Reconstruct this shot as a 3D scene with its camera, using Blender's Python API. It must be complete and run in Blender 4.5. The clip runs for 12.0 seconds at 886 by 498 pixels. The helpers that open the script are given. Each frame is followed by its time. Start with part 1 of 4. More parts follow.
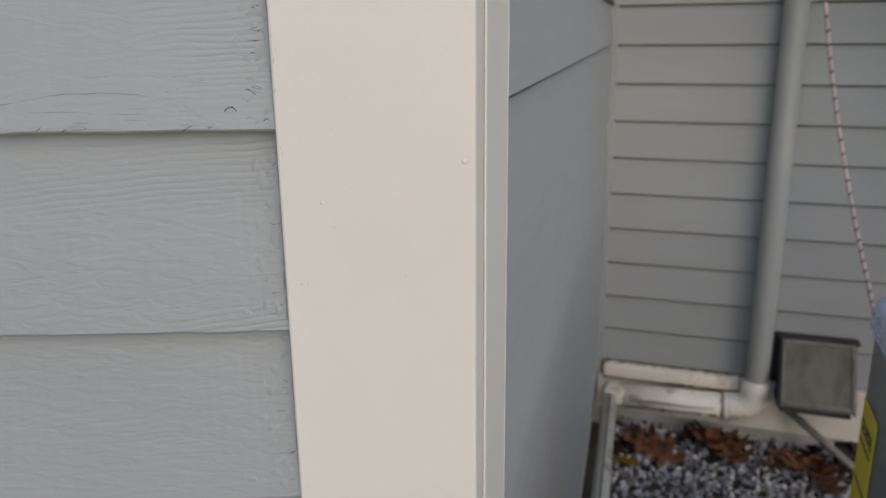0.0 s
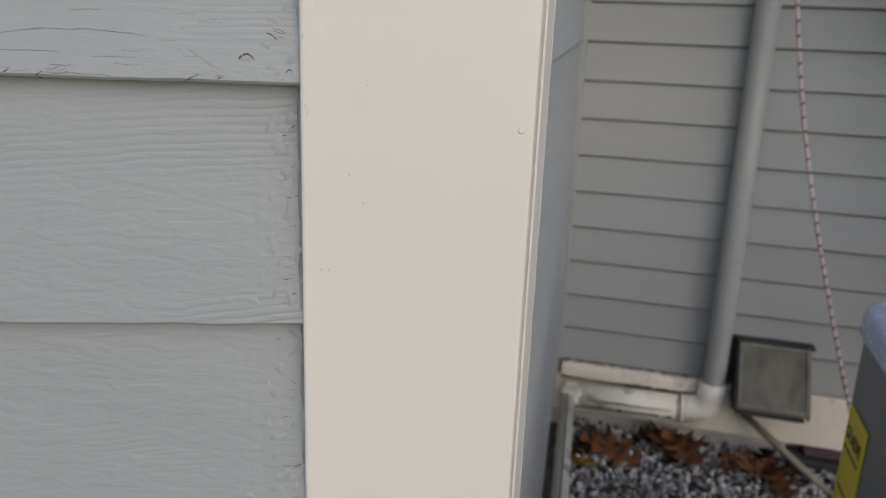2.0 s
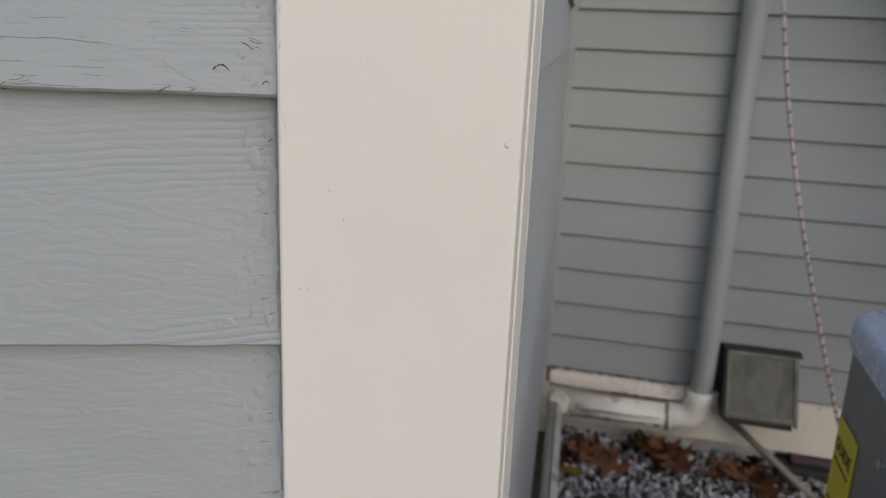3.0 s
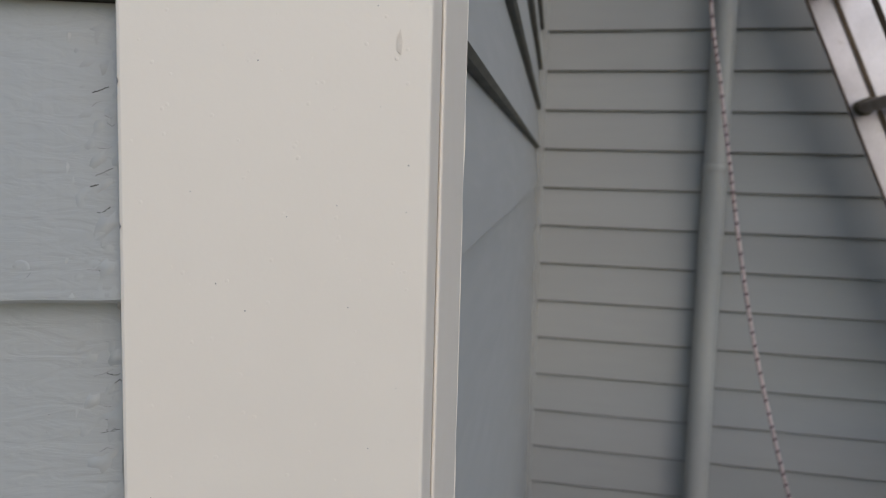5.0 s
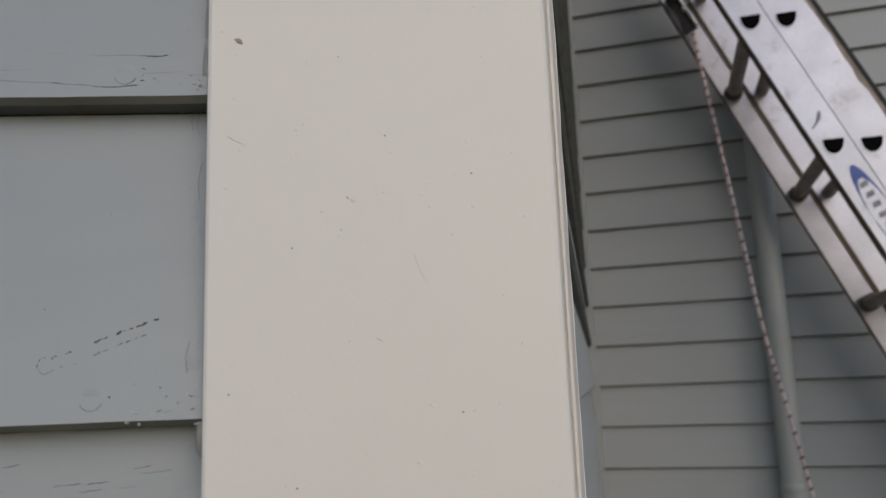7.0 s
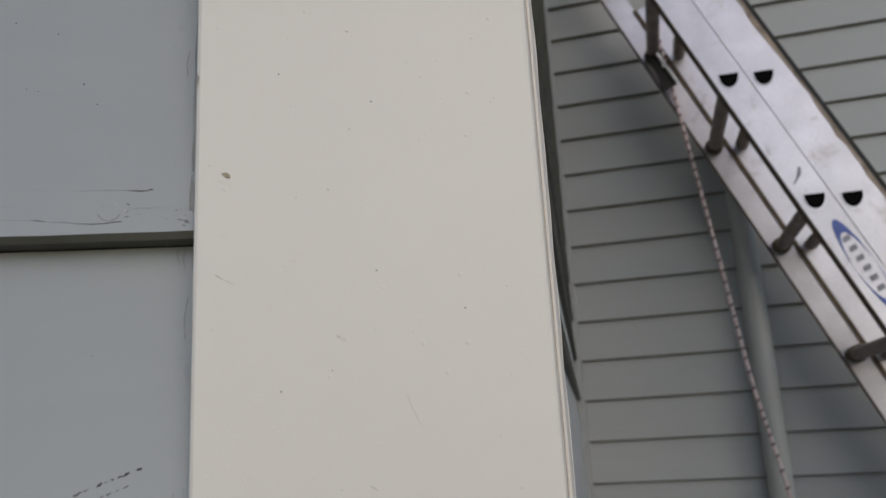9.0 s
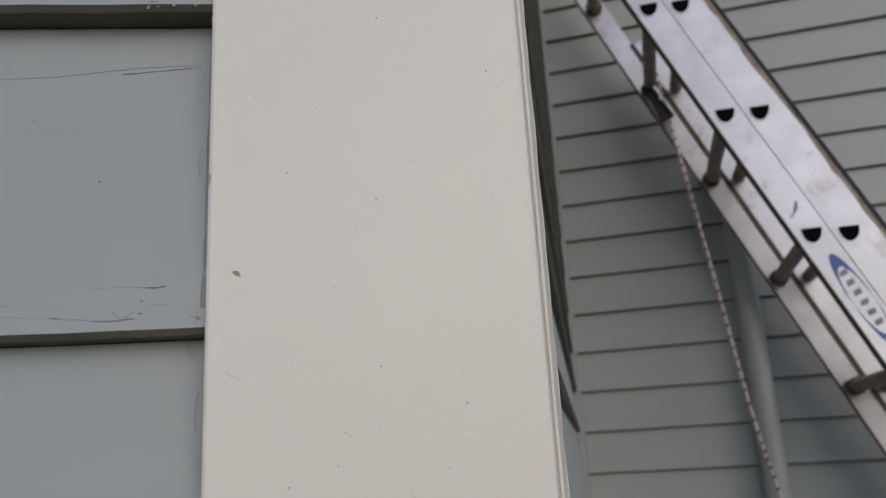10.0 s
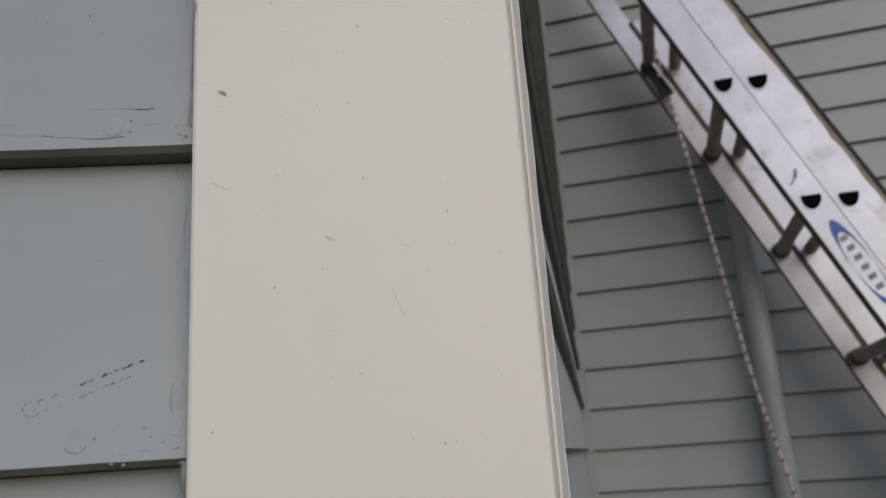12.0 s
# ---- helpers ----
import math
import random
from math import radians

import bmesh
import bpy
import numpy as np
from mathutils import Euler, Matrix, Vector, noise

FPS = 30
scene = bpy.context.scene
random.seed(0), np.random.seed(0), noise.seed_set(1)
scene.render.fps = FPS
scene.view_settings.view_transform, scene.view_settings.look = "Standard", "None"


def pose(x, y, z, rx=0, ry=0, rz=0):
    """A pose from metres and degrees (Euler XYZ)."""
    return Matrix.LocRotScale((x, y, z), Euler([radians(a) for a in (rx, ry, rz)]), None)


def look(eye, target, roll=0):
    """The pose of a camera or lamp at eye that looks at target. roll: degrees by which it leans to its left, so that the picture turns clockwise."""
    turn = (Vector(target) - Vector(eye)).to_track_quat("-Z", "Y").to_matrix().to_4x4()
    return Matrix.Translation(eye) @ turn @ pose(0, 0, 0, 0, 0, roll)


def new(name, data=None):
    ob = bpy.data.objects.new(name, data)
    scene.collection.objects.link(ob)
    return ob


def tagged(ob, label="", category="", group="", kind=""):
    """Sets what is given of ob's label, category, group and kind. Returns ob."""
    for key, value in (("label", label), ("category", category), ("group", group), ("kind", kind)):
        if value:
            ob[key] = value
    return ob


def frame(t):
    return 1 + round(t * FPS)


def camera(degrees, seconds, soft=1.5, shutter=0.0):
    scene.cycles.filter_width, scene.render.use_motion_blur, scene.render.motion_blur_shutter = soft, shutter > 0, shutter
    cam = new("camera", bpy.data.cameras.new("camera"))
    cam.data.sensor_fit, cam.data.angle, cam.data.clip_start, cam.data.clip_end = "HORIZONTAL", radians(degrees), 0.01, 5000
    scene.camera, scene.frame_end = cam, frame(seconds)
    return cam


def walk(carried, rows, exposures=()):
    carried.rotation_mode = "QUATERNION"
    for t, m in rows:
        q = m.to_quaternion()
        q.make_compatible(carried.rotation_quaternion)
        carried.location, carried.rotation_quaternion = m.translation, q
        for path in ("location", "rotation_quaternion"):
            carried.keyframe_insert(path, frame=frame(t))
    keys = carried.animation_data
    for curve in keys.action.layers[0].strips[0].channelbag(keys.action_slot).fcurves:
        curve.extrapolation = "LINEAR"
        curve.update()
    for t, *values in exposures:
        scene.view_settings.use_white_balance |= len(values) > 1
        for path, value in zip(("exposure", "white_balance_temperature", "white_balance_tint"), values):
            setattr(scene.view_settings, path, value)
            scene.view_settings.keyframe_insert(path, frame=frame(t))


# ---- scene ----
cam = camera(59.4, 12.0, 1.1)
cam.data.dof.use_dof, cam.data.dof.focus_distance, cam.data.dof.aperture_fstop = True, 0.30, 18.0
PATH = [
    (0, (0.26, -2.202, 1.218), (-0.364, -0.381, 0.674), -0.7),
    (0.5, (0.213, -2.172, 1.194), (-0.365, -0.345, 0.624), 0.1),
    (1, (0.2, -2.162, 1.183), (-0.338, -0.326, 0.601), 0.9),
    (1.5, (0.198, -2.163, 1.192), (-0.309, -0.314, 0.622), 1.7),
    (2, (0.201, -2.165, 1.197), (-0.286, -0.305, 0.644), 2.2),
    (2.5, (0.2, -2.157, 1.198), (-0.27, -0.29, 0.656), 2.3),
    (4.5, (0.198, -2.142, 1.214), (-0.238, -0.245, 0.755), 2.7),
    (4.7, (0.199, -2.118, 1.268), (-0.242, -0.2, 0.906), 2.4),
    (4.9, (0.208, -2.095, 1.371), (-0.231, -0.162, 1.108), 1.9),
    (5, (0.214, -2.085, 1.423), (-0.224, -0.145, 1.212), 1.5),
    (5.1, (0.214, -2.08, 1.468), (-0.22, -0.135, 1.311), 0.9),
    (5.3, (0.214, -2.073, 1.552), (-0.214, -0.121, 1.497), -0.1),
    (5.5, (0.21, -2.068, 1.617), (-0.21, -0.113, 1.645), -0.9),
    (6, (0.197, -2.065, 1.671), (-0.269, -0.127, 1.841), -2.3),
    (6.5, (0.18, -2.056, 1.687), (-0.331, -0.142, 1.961), -2.2),
    (7, (0.179, -2.053, 1.695), (-0.347, -0.155, 2.044), -2.2),
    (7.5, (0.177, -2.05, 1.706), (-0.342, -0.16, 2.105), -2.4),
    (9.5, (0.179, -2.057, 1.728), (-0.293, -0.175, 2.214), -3.3),
    (10, (0.181, -2.065, 1.739), (-0.288, -0.192, 2.258), -3.3),
    (10.5, (0.183, -2.066, 1.742), (-0.271, -0.195, 2.282), -3.6),
    (11, (0.179, -2.065, 1.74), (-0.268, -0.195, 2.292), -3.6),
    (11.5, (0.183, -2.069, 1.74), (-0.256, -0.204, 2.313), -4.0),
    (12, (0.183, -2.057, 1.684), (-0.298, -0.187, 2.207), -4.0),
]
walk(cam, [(t, look(eye, target, roll)) for t, eye, target, roll in PATH],
     [(0, 0.48, 7050, 12), (4.5, 0.41, 6950, 11), (5.0, 0.34, 6850, 11), (5.5, 0.18, 7050, 12), (6.0, 0.13, 7100, 12), (7.0, 0.13, 6900, 11), (9.5, 0.15, 6800, 10), (12, 0.16, 6850, 10)])

# ---- world and light ----
world = bpy.data.worlds.new("sky")
scene.world = world
world.use_nodes = True
wn = world.node_tree
sky = wn.nodes.new("ShaderNodeTexSky")
sky.sky_type = "NISHITA"
sky.sun_disc = False
sky.ozone_density, sky.dust_density = 2.5, 0.4
SUN_EL, SUN_AZ = 28.0, 143.0
sky.sun_elevation, sky.sun_rotation = radians(SUN_EL), radians(SUN_AZ)
wn.links.new(sky.outputs["Color"], wn.nodes["Background"].inputs["Color"])
wn.nodes["Background"].inputs["Strength"].default_value = 0.15
sun_data = bpy.data.lights.new("sun", "SUN")
sun_data.energy, sun_data.angle, sun_data.color = 0.72, radians(56), (1.0, 0.82, 0.62)
sun = new("sun", sun_data)
az, el = radians(SUN_AZ), radians(SUN_EL)
toward = Vector((math.sin(az) * math.cos(el), math.cos(az) * math.cos(el), math.sin(el)))
sun.matrix_world = look(toward * 20, (0, 0, 0))


# ---- materials ----
def mat(name, color, rough=0.5, metal=0.0, vary=0.08, scale=6.0, bump=0.0, bump_scale=200.0, stretch=(1, 1, 1),
        spec=0.5, stain=None, stain_scale=3.0, stain_at=0.55, stain_amt=0.5, distort=0.0):
    """Principled paint, plastic, stone or metal with two scales of colour variation and fine relief."""
    m = bpy.data.materials.new(name)
    m.use_nodes = True
    nt = m.node_tree
    b = nt.nodes["Principled BSDF"]
    b.inputs["Roughness"].default_value = rough
    b.inputs["Metallic"].default_value = metal
    b.inputs["Specular IOR Level"].default_value = spec
    tc = nt.nodes.new("ShaderNodeTexCoord")
    oi = nt.nodes.new("ShaderNodeObjectInfo")
    off = nt.nodes.new("ShaderNodeVectorMath")
    off.operation = "ADD"
    mul = nt.nodes.new("ShaderNodeMath")
    mul.operation = "MULTIPLY"
    mul.inputs[1].default_value = 37.0
    nt.links.new(oi.outputs["Random"], mul.inputs[0])
    nt.links.new(tc.outputs["Object"], off.inputs[0])
    nt.links.new(mul.outputs[0], off.inputs[1])
    mp = nt.nodes.new("ShaderNodeMapping")
    mp.inputs["Scale"].default_value = stretch
    nt.links.new(off.outputs[0], mp.inputs["Vector"])

    def noise_tex(sc, detail=5.0, dist=0.0, src=mp):
        n = nt.nodes.new("ShaderNodeTexNoise")
        n.inputs["Scale"].default_value = sc
        n.inputs["Detail"].default_value = detail
        n.inputs["Distortion"].default_value = dist
        nt.links.new(src.outputs[0], n.inputs["Vector"])
        return n

    def ramp(fac, lo, hi, c0, c1):
        r = nt.nodes.new("ShaderNodeValToRGB")
        r.color_ramp.elements[0].position, r.color_ramp.elements[1].position = lo, hi
        r.color_ramp.elements[0].color, r.color_ramp.elements[1].color = (*c0, 1), (*c1, 1)
        nt.links.new(fac, r.inputs["Fac"])
        return r.outputs["Color"]

    def mix(kind, fac, a, c):
        x = nt.nodes.new("ShaderNodeMix")
        x.data_type, x.blend_type = "RGBA", kind
        if isinstance(fac, float):
            x.inputs[0].default_value = fac
        else:
            nt.links.new(fac, x.inputs[0])
        nt.links.new(a, x.inputs[6])
        nt.links.new(c, x.inputs[7])
        return x.outputs[2]

    lo = tuple(max(0, c * (1 - vary)) for c in color)
    hi = tuple(min(1, c * (1 + vary)) for c in color)
    big = noise_tex(scale, 6.0, distort)
    out = ramp(big.outputs["Fac"], 0.3, 0.7, lo, hi)
    fine = noise_tex(scale * 14, 3.0)
    out = mix("MULTIPLY", 0.6, out, ramp(fine.outputs["Fac"], 0.3, 0.7, (1 - vary,) * 3, (1, 1, 1)))
    if stain:
        st = noise_tex(stain_scale, 8.0, 0.5)
        mask = ramp(st.outputs["Fac"], stain_at, stain_at + 0.12, (0, 0, 0), (stain_amt,) * 3)
        rgb = nt.nodes.new("ShaderNodeRGB")
        rgb.outputs[0].default_value = (*stain, 1)
        out = mix("MIX", mask, out, rgb.outputs[0])
    nt.links.new(out, b.inputs["Base Color"])
    rr = ramp(fine.outputs["Fac"], 0.2, 0.8, (max(0.05, rough - 0.08),) * 3, (min(1, rough + 0.08),) * 3)
    nt.links.new(rr, b.inputs["Roughness"])
    if bump:
        bn = noise_tex(bump_scale, 6.0, distort)
        bp = nt.nodes.new("ShaderNodeBump")
        bp.inputs["Strength"].default_value = bump
        bp.inputs["Distance"].default_value = 0.001
        nt.links.new(bn.outputs["Fac"], bp.inputs["Height"])
        nt.links.new(bp.outputs["Normal"], b.inputs["Normal"])
    return m


GREY = (0.345, 0.355, 0.35)
CREAM = (0.75, 0.69, 0.612)
M_SIDING = mat("grey_siding_paint", GREY, 0.55, vary=0.05, scale=5, bump=0.25, bump_scale=60, stretch=(0.12, 0.12, 1))
M_ROUGH = mat("grey_weathered_siding_paint", GREY, 0.5, vary=0.05, scale=6, bump=0.55, bump_scale=190, stretch=(0.28, 0.28, 1), distort=0.8)
M_SMOOTH = mat("grey_smooth_siding_paint", GREY, 0.45, vary=0.05, scale=7, bump=0.12, bump_scale=110, stretch=(0.15, 0.15, 1), distort=0.4)
M_TRIM = mat("cream_trim_paint", CREAM, 0.45, vary=0.025, scale=4, bump=0.035, bump_scale=520)
M_CAULK = mat("grey_caulk_paint", (0.31, 0.295, 0.265), 0.5, vary=0.2, scale=60, bump=0.8, bump_scale=160)
M_PVC = mat("stained_white_pvc", (0.84, 0.80, 0.71), 0.4, vary=0.08, scale=9, stain=(0.22, 0.18, 0.10), stain_scale=16, stain_at=0.54, stain_amt=0.6)
M_SPOUT = mat("grey_pvc_paint", (0.36, 0.37, 0.36), 0.4, vary=0.05, scale=5)
M_SKIRT = mat("cream_skirt_paint", (0.80, 0.73, 0.64), 0.5, vary=0.05, scale=7, stain=(0.15, 0.13, 0.09), stain_scale=11, stain_at=0.57)
M_CONC = mat("foundation_concrete", (0.60, 0.57, 0.52), 0.9, vary=0.2, scale=9, bump=0.8, bump_scale=120)
M_EARTH = mat("dark_earth", (0.125, 0.108, 0.085), 0.95, vary=0.3, scale=8, bump=1.0, bump_scale=60)
M_ALU = mat("weathered_aluminium", (0.56, 0.54, 0.58), 0.38, metal=0.6, vary=0.14, scale=11, bump=0.15, bump_scale=90, stain=(0.20, 0.145, 0.11), stain_scale=24, stain_at=0.60, stain_amt=0.4)
M_RUNG = mat("grimy_rung_metal", (0.27, 0.23, 0.20), 0.55, metal=0.5, vary=0.25, scale=30)
M_BLACK = mat("black_rubber", (0.015, 0.015, 0.015), 0.7, vary=0.2, scale=40)
# near-black that stands for the shade inside the rungs
M_HOLE_SHADE = mat("rung_hollow_shade", (0.004, 0.004, 0.004), 0.95, vary=0.2, scale=40, spec=0.05)
M_BROWN = mat("brown_metal_grime", (0.095, 0.068, 0.045), 0.8, vary=0.35, scale=30)
M_BROWNTHIN = mat("thin_brown_grime", (0.30, 0.235, 0.18), 0.6, vary=0.4, scale=40)
M_BLUE = mat("blue_decal", (0.05, 0.09, 0.34), 0.4, vary=0.1, scale=60)
M_DECALGREY = mat("grey_decal_ink", (0.22, 0.22, 0.25), 0.5, vary=0.2, scale=60)
M_ROPE = mat("pink_white_rope", (0.58, 0.48, 0.475), 0.85, vary=0.2, scale=60)
M_ROPEDARK = mat("dark_rope_fleck", (0.08, 0.035, 0.05), 0.85, vary=0.2, scale=60)
M_VENT = mat("weathered_vent_plastic", (0.155, 0.148, 0.118), 0.65, vary=0.2, scale=22, stretch=(1.6, 1, 0.45), stain=(0.07, 0.07, 0.05), stain_scale=10)
M_VENTRIM = mat("pale_vent_rim", (0.20, 0.19, 0.155), 0.6, vary=0.25, scale=30, stain=(0.09, 0.085, 0.06), stain_scale=14)
M_VENTDARK = mat("dark_vent_plastic_and_shade", (0.042, 0.042, 0.04), 0.8, vary=0.2, scale=20)
M_ACBODY = mat("dark_grey_cabinet_paint", (0.19, 0.19, 0.20), 0.45, vary=0.06, scale=12)
# the sky's reflection is put into this base colour as blue
M_ACTOP = mat("cover_paint_sky_tint", (0.43, 0.51, 0.67), 0.25, vary=0.015, scale=9)
M_YELLOW = mat("yellow_paper_label", (0.72, 0.58, 0.03), 0.5, vary=0.05, scale=30)
M_INK = mat("black_ink", (0.02, 0.02, 0.02), 0.5, vary=0.1, scale=50)
M_STEEL = mat("zinc_screw", (0.55, 0.55, 0.55), 0.35, metal=0.9, vary=0.1, scale=80)
M_LEAF = mat("dry_oak_leaf", (0.32, 0.14, 0.065), 0.7, vary=0.35, scale=25, bump=0.5, bump_scale=120)
M_LEAFDARK = mat("wet_dark_leaf", (0.085, 0.042, 0.026), 0.6, vary=0.4, scale=25, bump=0.5, bump_scale=120)
M_LEAFY = mat("yellow_leaf", (0.45, 0.28, 0.03), 0.6, vary=0.2, scale=25)
M_CONDUIT = mat("brown_grey_conduit", (0.24, 0.21, 0.175), 0.6, vary=0.2, scale=30)
# weathered edge tone, with the shadow under the laps put into the colour
M_EDGE = mat("weathered_shaded_edge", (0.125, 0.12, 0.095), 0.8, vary=0.2, scale=30)
M_GRIME = mat("dark_grime", (0.10, 0.09, 0.06), 0.9, vary=0.4, scale=40)
M_CRACK = mat("dark_crack_and_gap_shade", (0.05, 0.048, 0.045), 0.9, vary=0.3, scale=90)
M_TAN = mat("tan_chip", (0.42, 0.33, 0.22), 0.8, vary=0.2, scale=90)
M_TANGREY = mat("tan_grey_smear", (0.60, 0.54, 0.47), 0.6, vary=0.15, scale=200)
M_FINE = mat("grey_hairline_crack", (0.235, 0.235, 0.23), 0.8, vary=0.2, scale=90)
M_CHIP = mat("bare_grey_chip", (0.22, 0.22, 0.225), 0.8, vary=0.3, scale=90)
M_PURPLE = mat("dull_purple_plastic", (0.07, 0.035, 0.055), 0.6, vary=0.2, scale=20)


def add_grain(m, amount):
    """Wavy raised wood grain under the paint, stronger in patches."""
    nt = m.node_tree
    b = nt.nodes["Principled BSDF"]
    bump = [n for n in nt.nodes if n.type == "BUMP"][0]
    own = nt.nodes.new("ShaderNodeMapping")
    own.inputs["Scale"].default_value = (0.42, 0.42, 1)
    own.inputs["Rotation"].default_value = (0, 0.22, 0)
    nt.links.new([n for n in nt.nodes if n.type == "VECT_MATH"][0].outputs[0], own.inputs["Vector"])
    w = nt.nodes.new("ShaderNodeTexWave")
    w.wave_type, w.bands_direction = "BANDS", "Z"
    w.inputs["Scale"].default_value = 95.0
    w.inputs["Distortion"].default_value = 34.0
    w.inputs["Detail"].default_value = 4.0
    w.inputs["Detail Scale"].default_value = 0.075
    w.inputs["Detail Roughness"].default_value = 0.6
    nt.links.new(own.outputs[0], w.inputs["Vector"])
    pw = nt.nodes.new("ShaderNodeMath")
    pw.operation = "POWER"
    pw.inputs[1].default_value = 2.0
    nt.links.new(w.outputs["Fac"], pw.inputs[0])
    n = nt.nodes.new("ShaderNodeTexNoise")
    n.inputs["Scale"].default_value = 11.0
    nt.links.new(own.outputs[0], n.inputs["Vector"])
    r = nt.nodes.new("ShaderNodeMapRange")
    r.inputs[1].default_value, r.inputs[2].default_value = 0.50, 0.74
    nt.links.new(n.outputs["Fac"], r.inputs[0])
    k = nt.nodes.new("ShaderNodeMath")
    k.operation = "MULTIPLY"
    nt.links.new(pw.outputs[0], k.inputs[0])
    nt.links.new(r.outputs[0], k.inputs[1])
    g = nt.nodes.new("ShaderNodeBump")
    g.invert = True
    g.inputs["Strength"].default_value = 1.0
    g.inputs["Distance"].default_value = amount
    nt.links.new(k.outputs[0], g.inputs["Height"])
    nt.links.new(bump.outputs["Normal"], g.inputs["Normal"])
    nt.links.new(g.outputs["Normal"], b.inputs["Normal"])


add_grain(M_ROUGH, 0.00036)
add_grain(M_SMOOTH, 0.00002)


def stone_material():
    m = mat("gravel", (0.3, 0.3, 0.31), 0.75, vary=0.2, scale=60, bump=0.4, bump_scale=200)
    nt = m.node_tree
    geo = nt.nodes.new("ShaderNodeNewGeometry")
    r = nt.nodes.new("ShaderNodeValToRGB")
    r.color_ramp.elements[0].color = (0.11, 0.11, 0.115, 1)
    r.color_ramp.elements[1].color = (0.70, 0.69, 0.69, 1)
    for p, c in ((0.2, (0.22, 0.18, 0.145, 1)), (0.3, (0.25, 0.25, 0.25, 1)), (0.5, (0.37, 0.37, 0.38, 1)), (0.6, (0.46, 0.43, 0.39, 1)), (0.75, (0.47, 0.47, 0.50, 1))):
        e = r.color_ramp.elements.new(p)
        e.color = c
    nt.links.new(geo.outputs["Random Per Island"], r.inputs["Fac"])
    nt.links.new(r.outputs["Color"], nt.nodes["Principled BSDF"].inputs["Base Color"])
    return m


M_STONE = stone_material()


# ---- building helpers ----
def base(name, at=(0, 0, 0)):
    ob = new(name)
    ob.location = at
    return ob


def mesh_of(name, bm, material, smooth=False):
    bmesh.ops.recalc_face_normals(bm, faces=bm.faces)
    me = bpy.data.meshes.new(name)
    bm.to_mesh(me)
    bm.free()
    for mm in material if isinstance(material, (list, tuple)) else (material,):
        me.materials.append(mm)
    if smooth:
        me.polygons.foreach_set("use_smooth", [True] * len(me.polygons))
    return me


def place_of(ob):
    p = Vector(ob.location)
    while ob.parent:
        ob = ob.parent
        p += Vector(ob.location)
    return p


def part(name, bm, material, parent=None, label="", smooth=False):
    """Links a bmesh given in world metres as one mesh object, under a thing or part."""
    if parent is not None:
        bmesh.ops.translate(bm, verts=bm.verts, vec=-place_of(parent))
    ob = new(name, mesh_of(name, bm, material, smooth))
    ob.parent = parent
    return tagged(ob, label)


def box(lo, hi, bevel=0.0, seg=2, bm=None):
    bm = bm or bmesh.new()
    made = bmesh.ops.create_cube(bm, size=1.0)["verts"]
    for v in made:
        v.co = Vector([lo[i] + (v.co[i] + 0.5) * (hi[i] - lo[i]) for i in range(3)])
    if bevel:
        edges = {e for v in made for e in v.link_edges}
        bmesh.ops.bevel(bm, geom=list(edges), offset=bevel, segments=seg, profile=0.5, affect="EDGES")
    return bm


def prism(outline, vec, bm=None, bevel=0.0):
    """A closed outline of 3D points pushed along vec."""
    bm = bm or bmesh.new()
    a = [bm.verts.new(p) for p in outline]
    b = [bm.verts.new(Vector(p) + Vector(vec)) for p in outline]
    faces = [bm.faces.new(a), bm.faces.new(b[::-1])]
    n = len(a)
    for i in range(n):
        faces.append(bm.faces.new((a[i], a[(i + 1) % n], b[(i + 1) % n], b[i])))
    if bevel:
        bmesh.ops.bevel(bm, geom=list({e for f in faces for e in f.edges}), offset=bevel, segments=2, profile=0.5, affect="EDGES")
    return bm


def tube(points, r, seg=16, bm=None, cap=True, radii=None):
    """A round tube along points."""
    bm = bm or bmesh.new()
    pts = [Vector(p) for p in points]
    rings = []
    side = None
    for i, p in enumerate(pts):
        d = (pts[min(i + 1, len(pts) - 1)] - pts[max(i - 1, 0)]).normalized()
        if side is None:
            side = d.orthogonal().normalized()
        side = (side - d * side.dot(d)).normalized()
        up = d.cross(side)
        rr = radii[i] if radii else r
        rings.append([bm.verts.new(p + rr * (math.cos(a) * side + math.sin(a) * up)) for a in [2 * math.pi * k / seg for k in range(seg)]])
    for a, b in zip(rings, rings[1:]):
        for k in range(seg):
            bm.faces.new((a[k], a[(k + 1) % seg], b[(k + 1) % seg], b[k]))
    if cap:
        bm.faces.new(rings[0][::-1])
        bm.faces.new(rings[-1])
    return bm


def arc(c, a, b, r, t0, t1, n=10):
    """Points on a circle round c in the plane of unit vectors a and b."""
    c, a, b = Vector(c), Vector(a), Vector(b)
    return [c + r * (math.cos(t) * a + math.sin(t) * b) for t in [radians(t0 + (t1 - t0) * i / n) for i in range(n + 1)]]


# ---- setting: walls ----
LAP, Z_FIRST, DEEP = 0.1016, 0.256, 0.0112     # siding exposure, lowest course, butt thickness
A_NEAR = radians(19.5)
U = Vector((math.cos(A_NEAR), math.sin(A_NEAR), 0))       # along the near wall
N = Vector((math.sin(A_NEAR), -math.cos(A_NEAR), 0))      # out of the near wall
TL = Vector((0.062, -1.872, 0))                           # left edge of the corner trim
TR = TL + 0.097 * U                                       # right front edge of the corner trim
CORNER = Vector((0.0, 0.0, 0.0))                          # inner corner
TS = Vector((0.1447, -1.7464, 0))                            # back edge of the side trim
S = (CORNER - Vector((0.139, -1.70, 0))).normalized()     # along the side wall, towards the inner corner
SN = Vector((-S.y, S.x, 0)) * -1                          # out of the side wall
WALL_TOP = 5.6


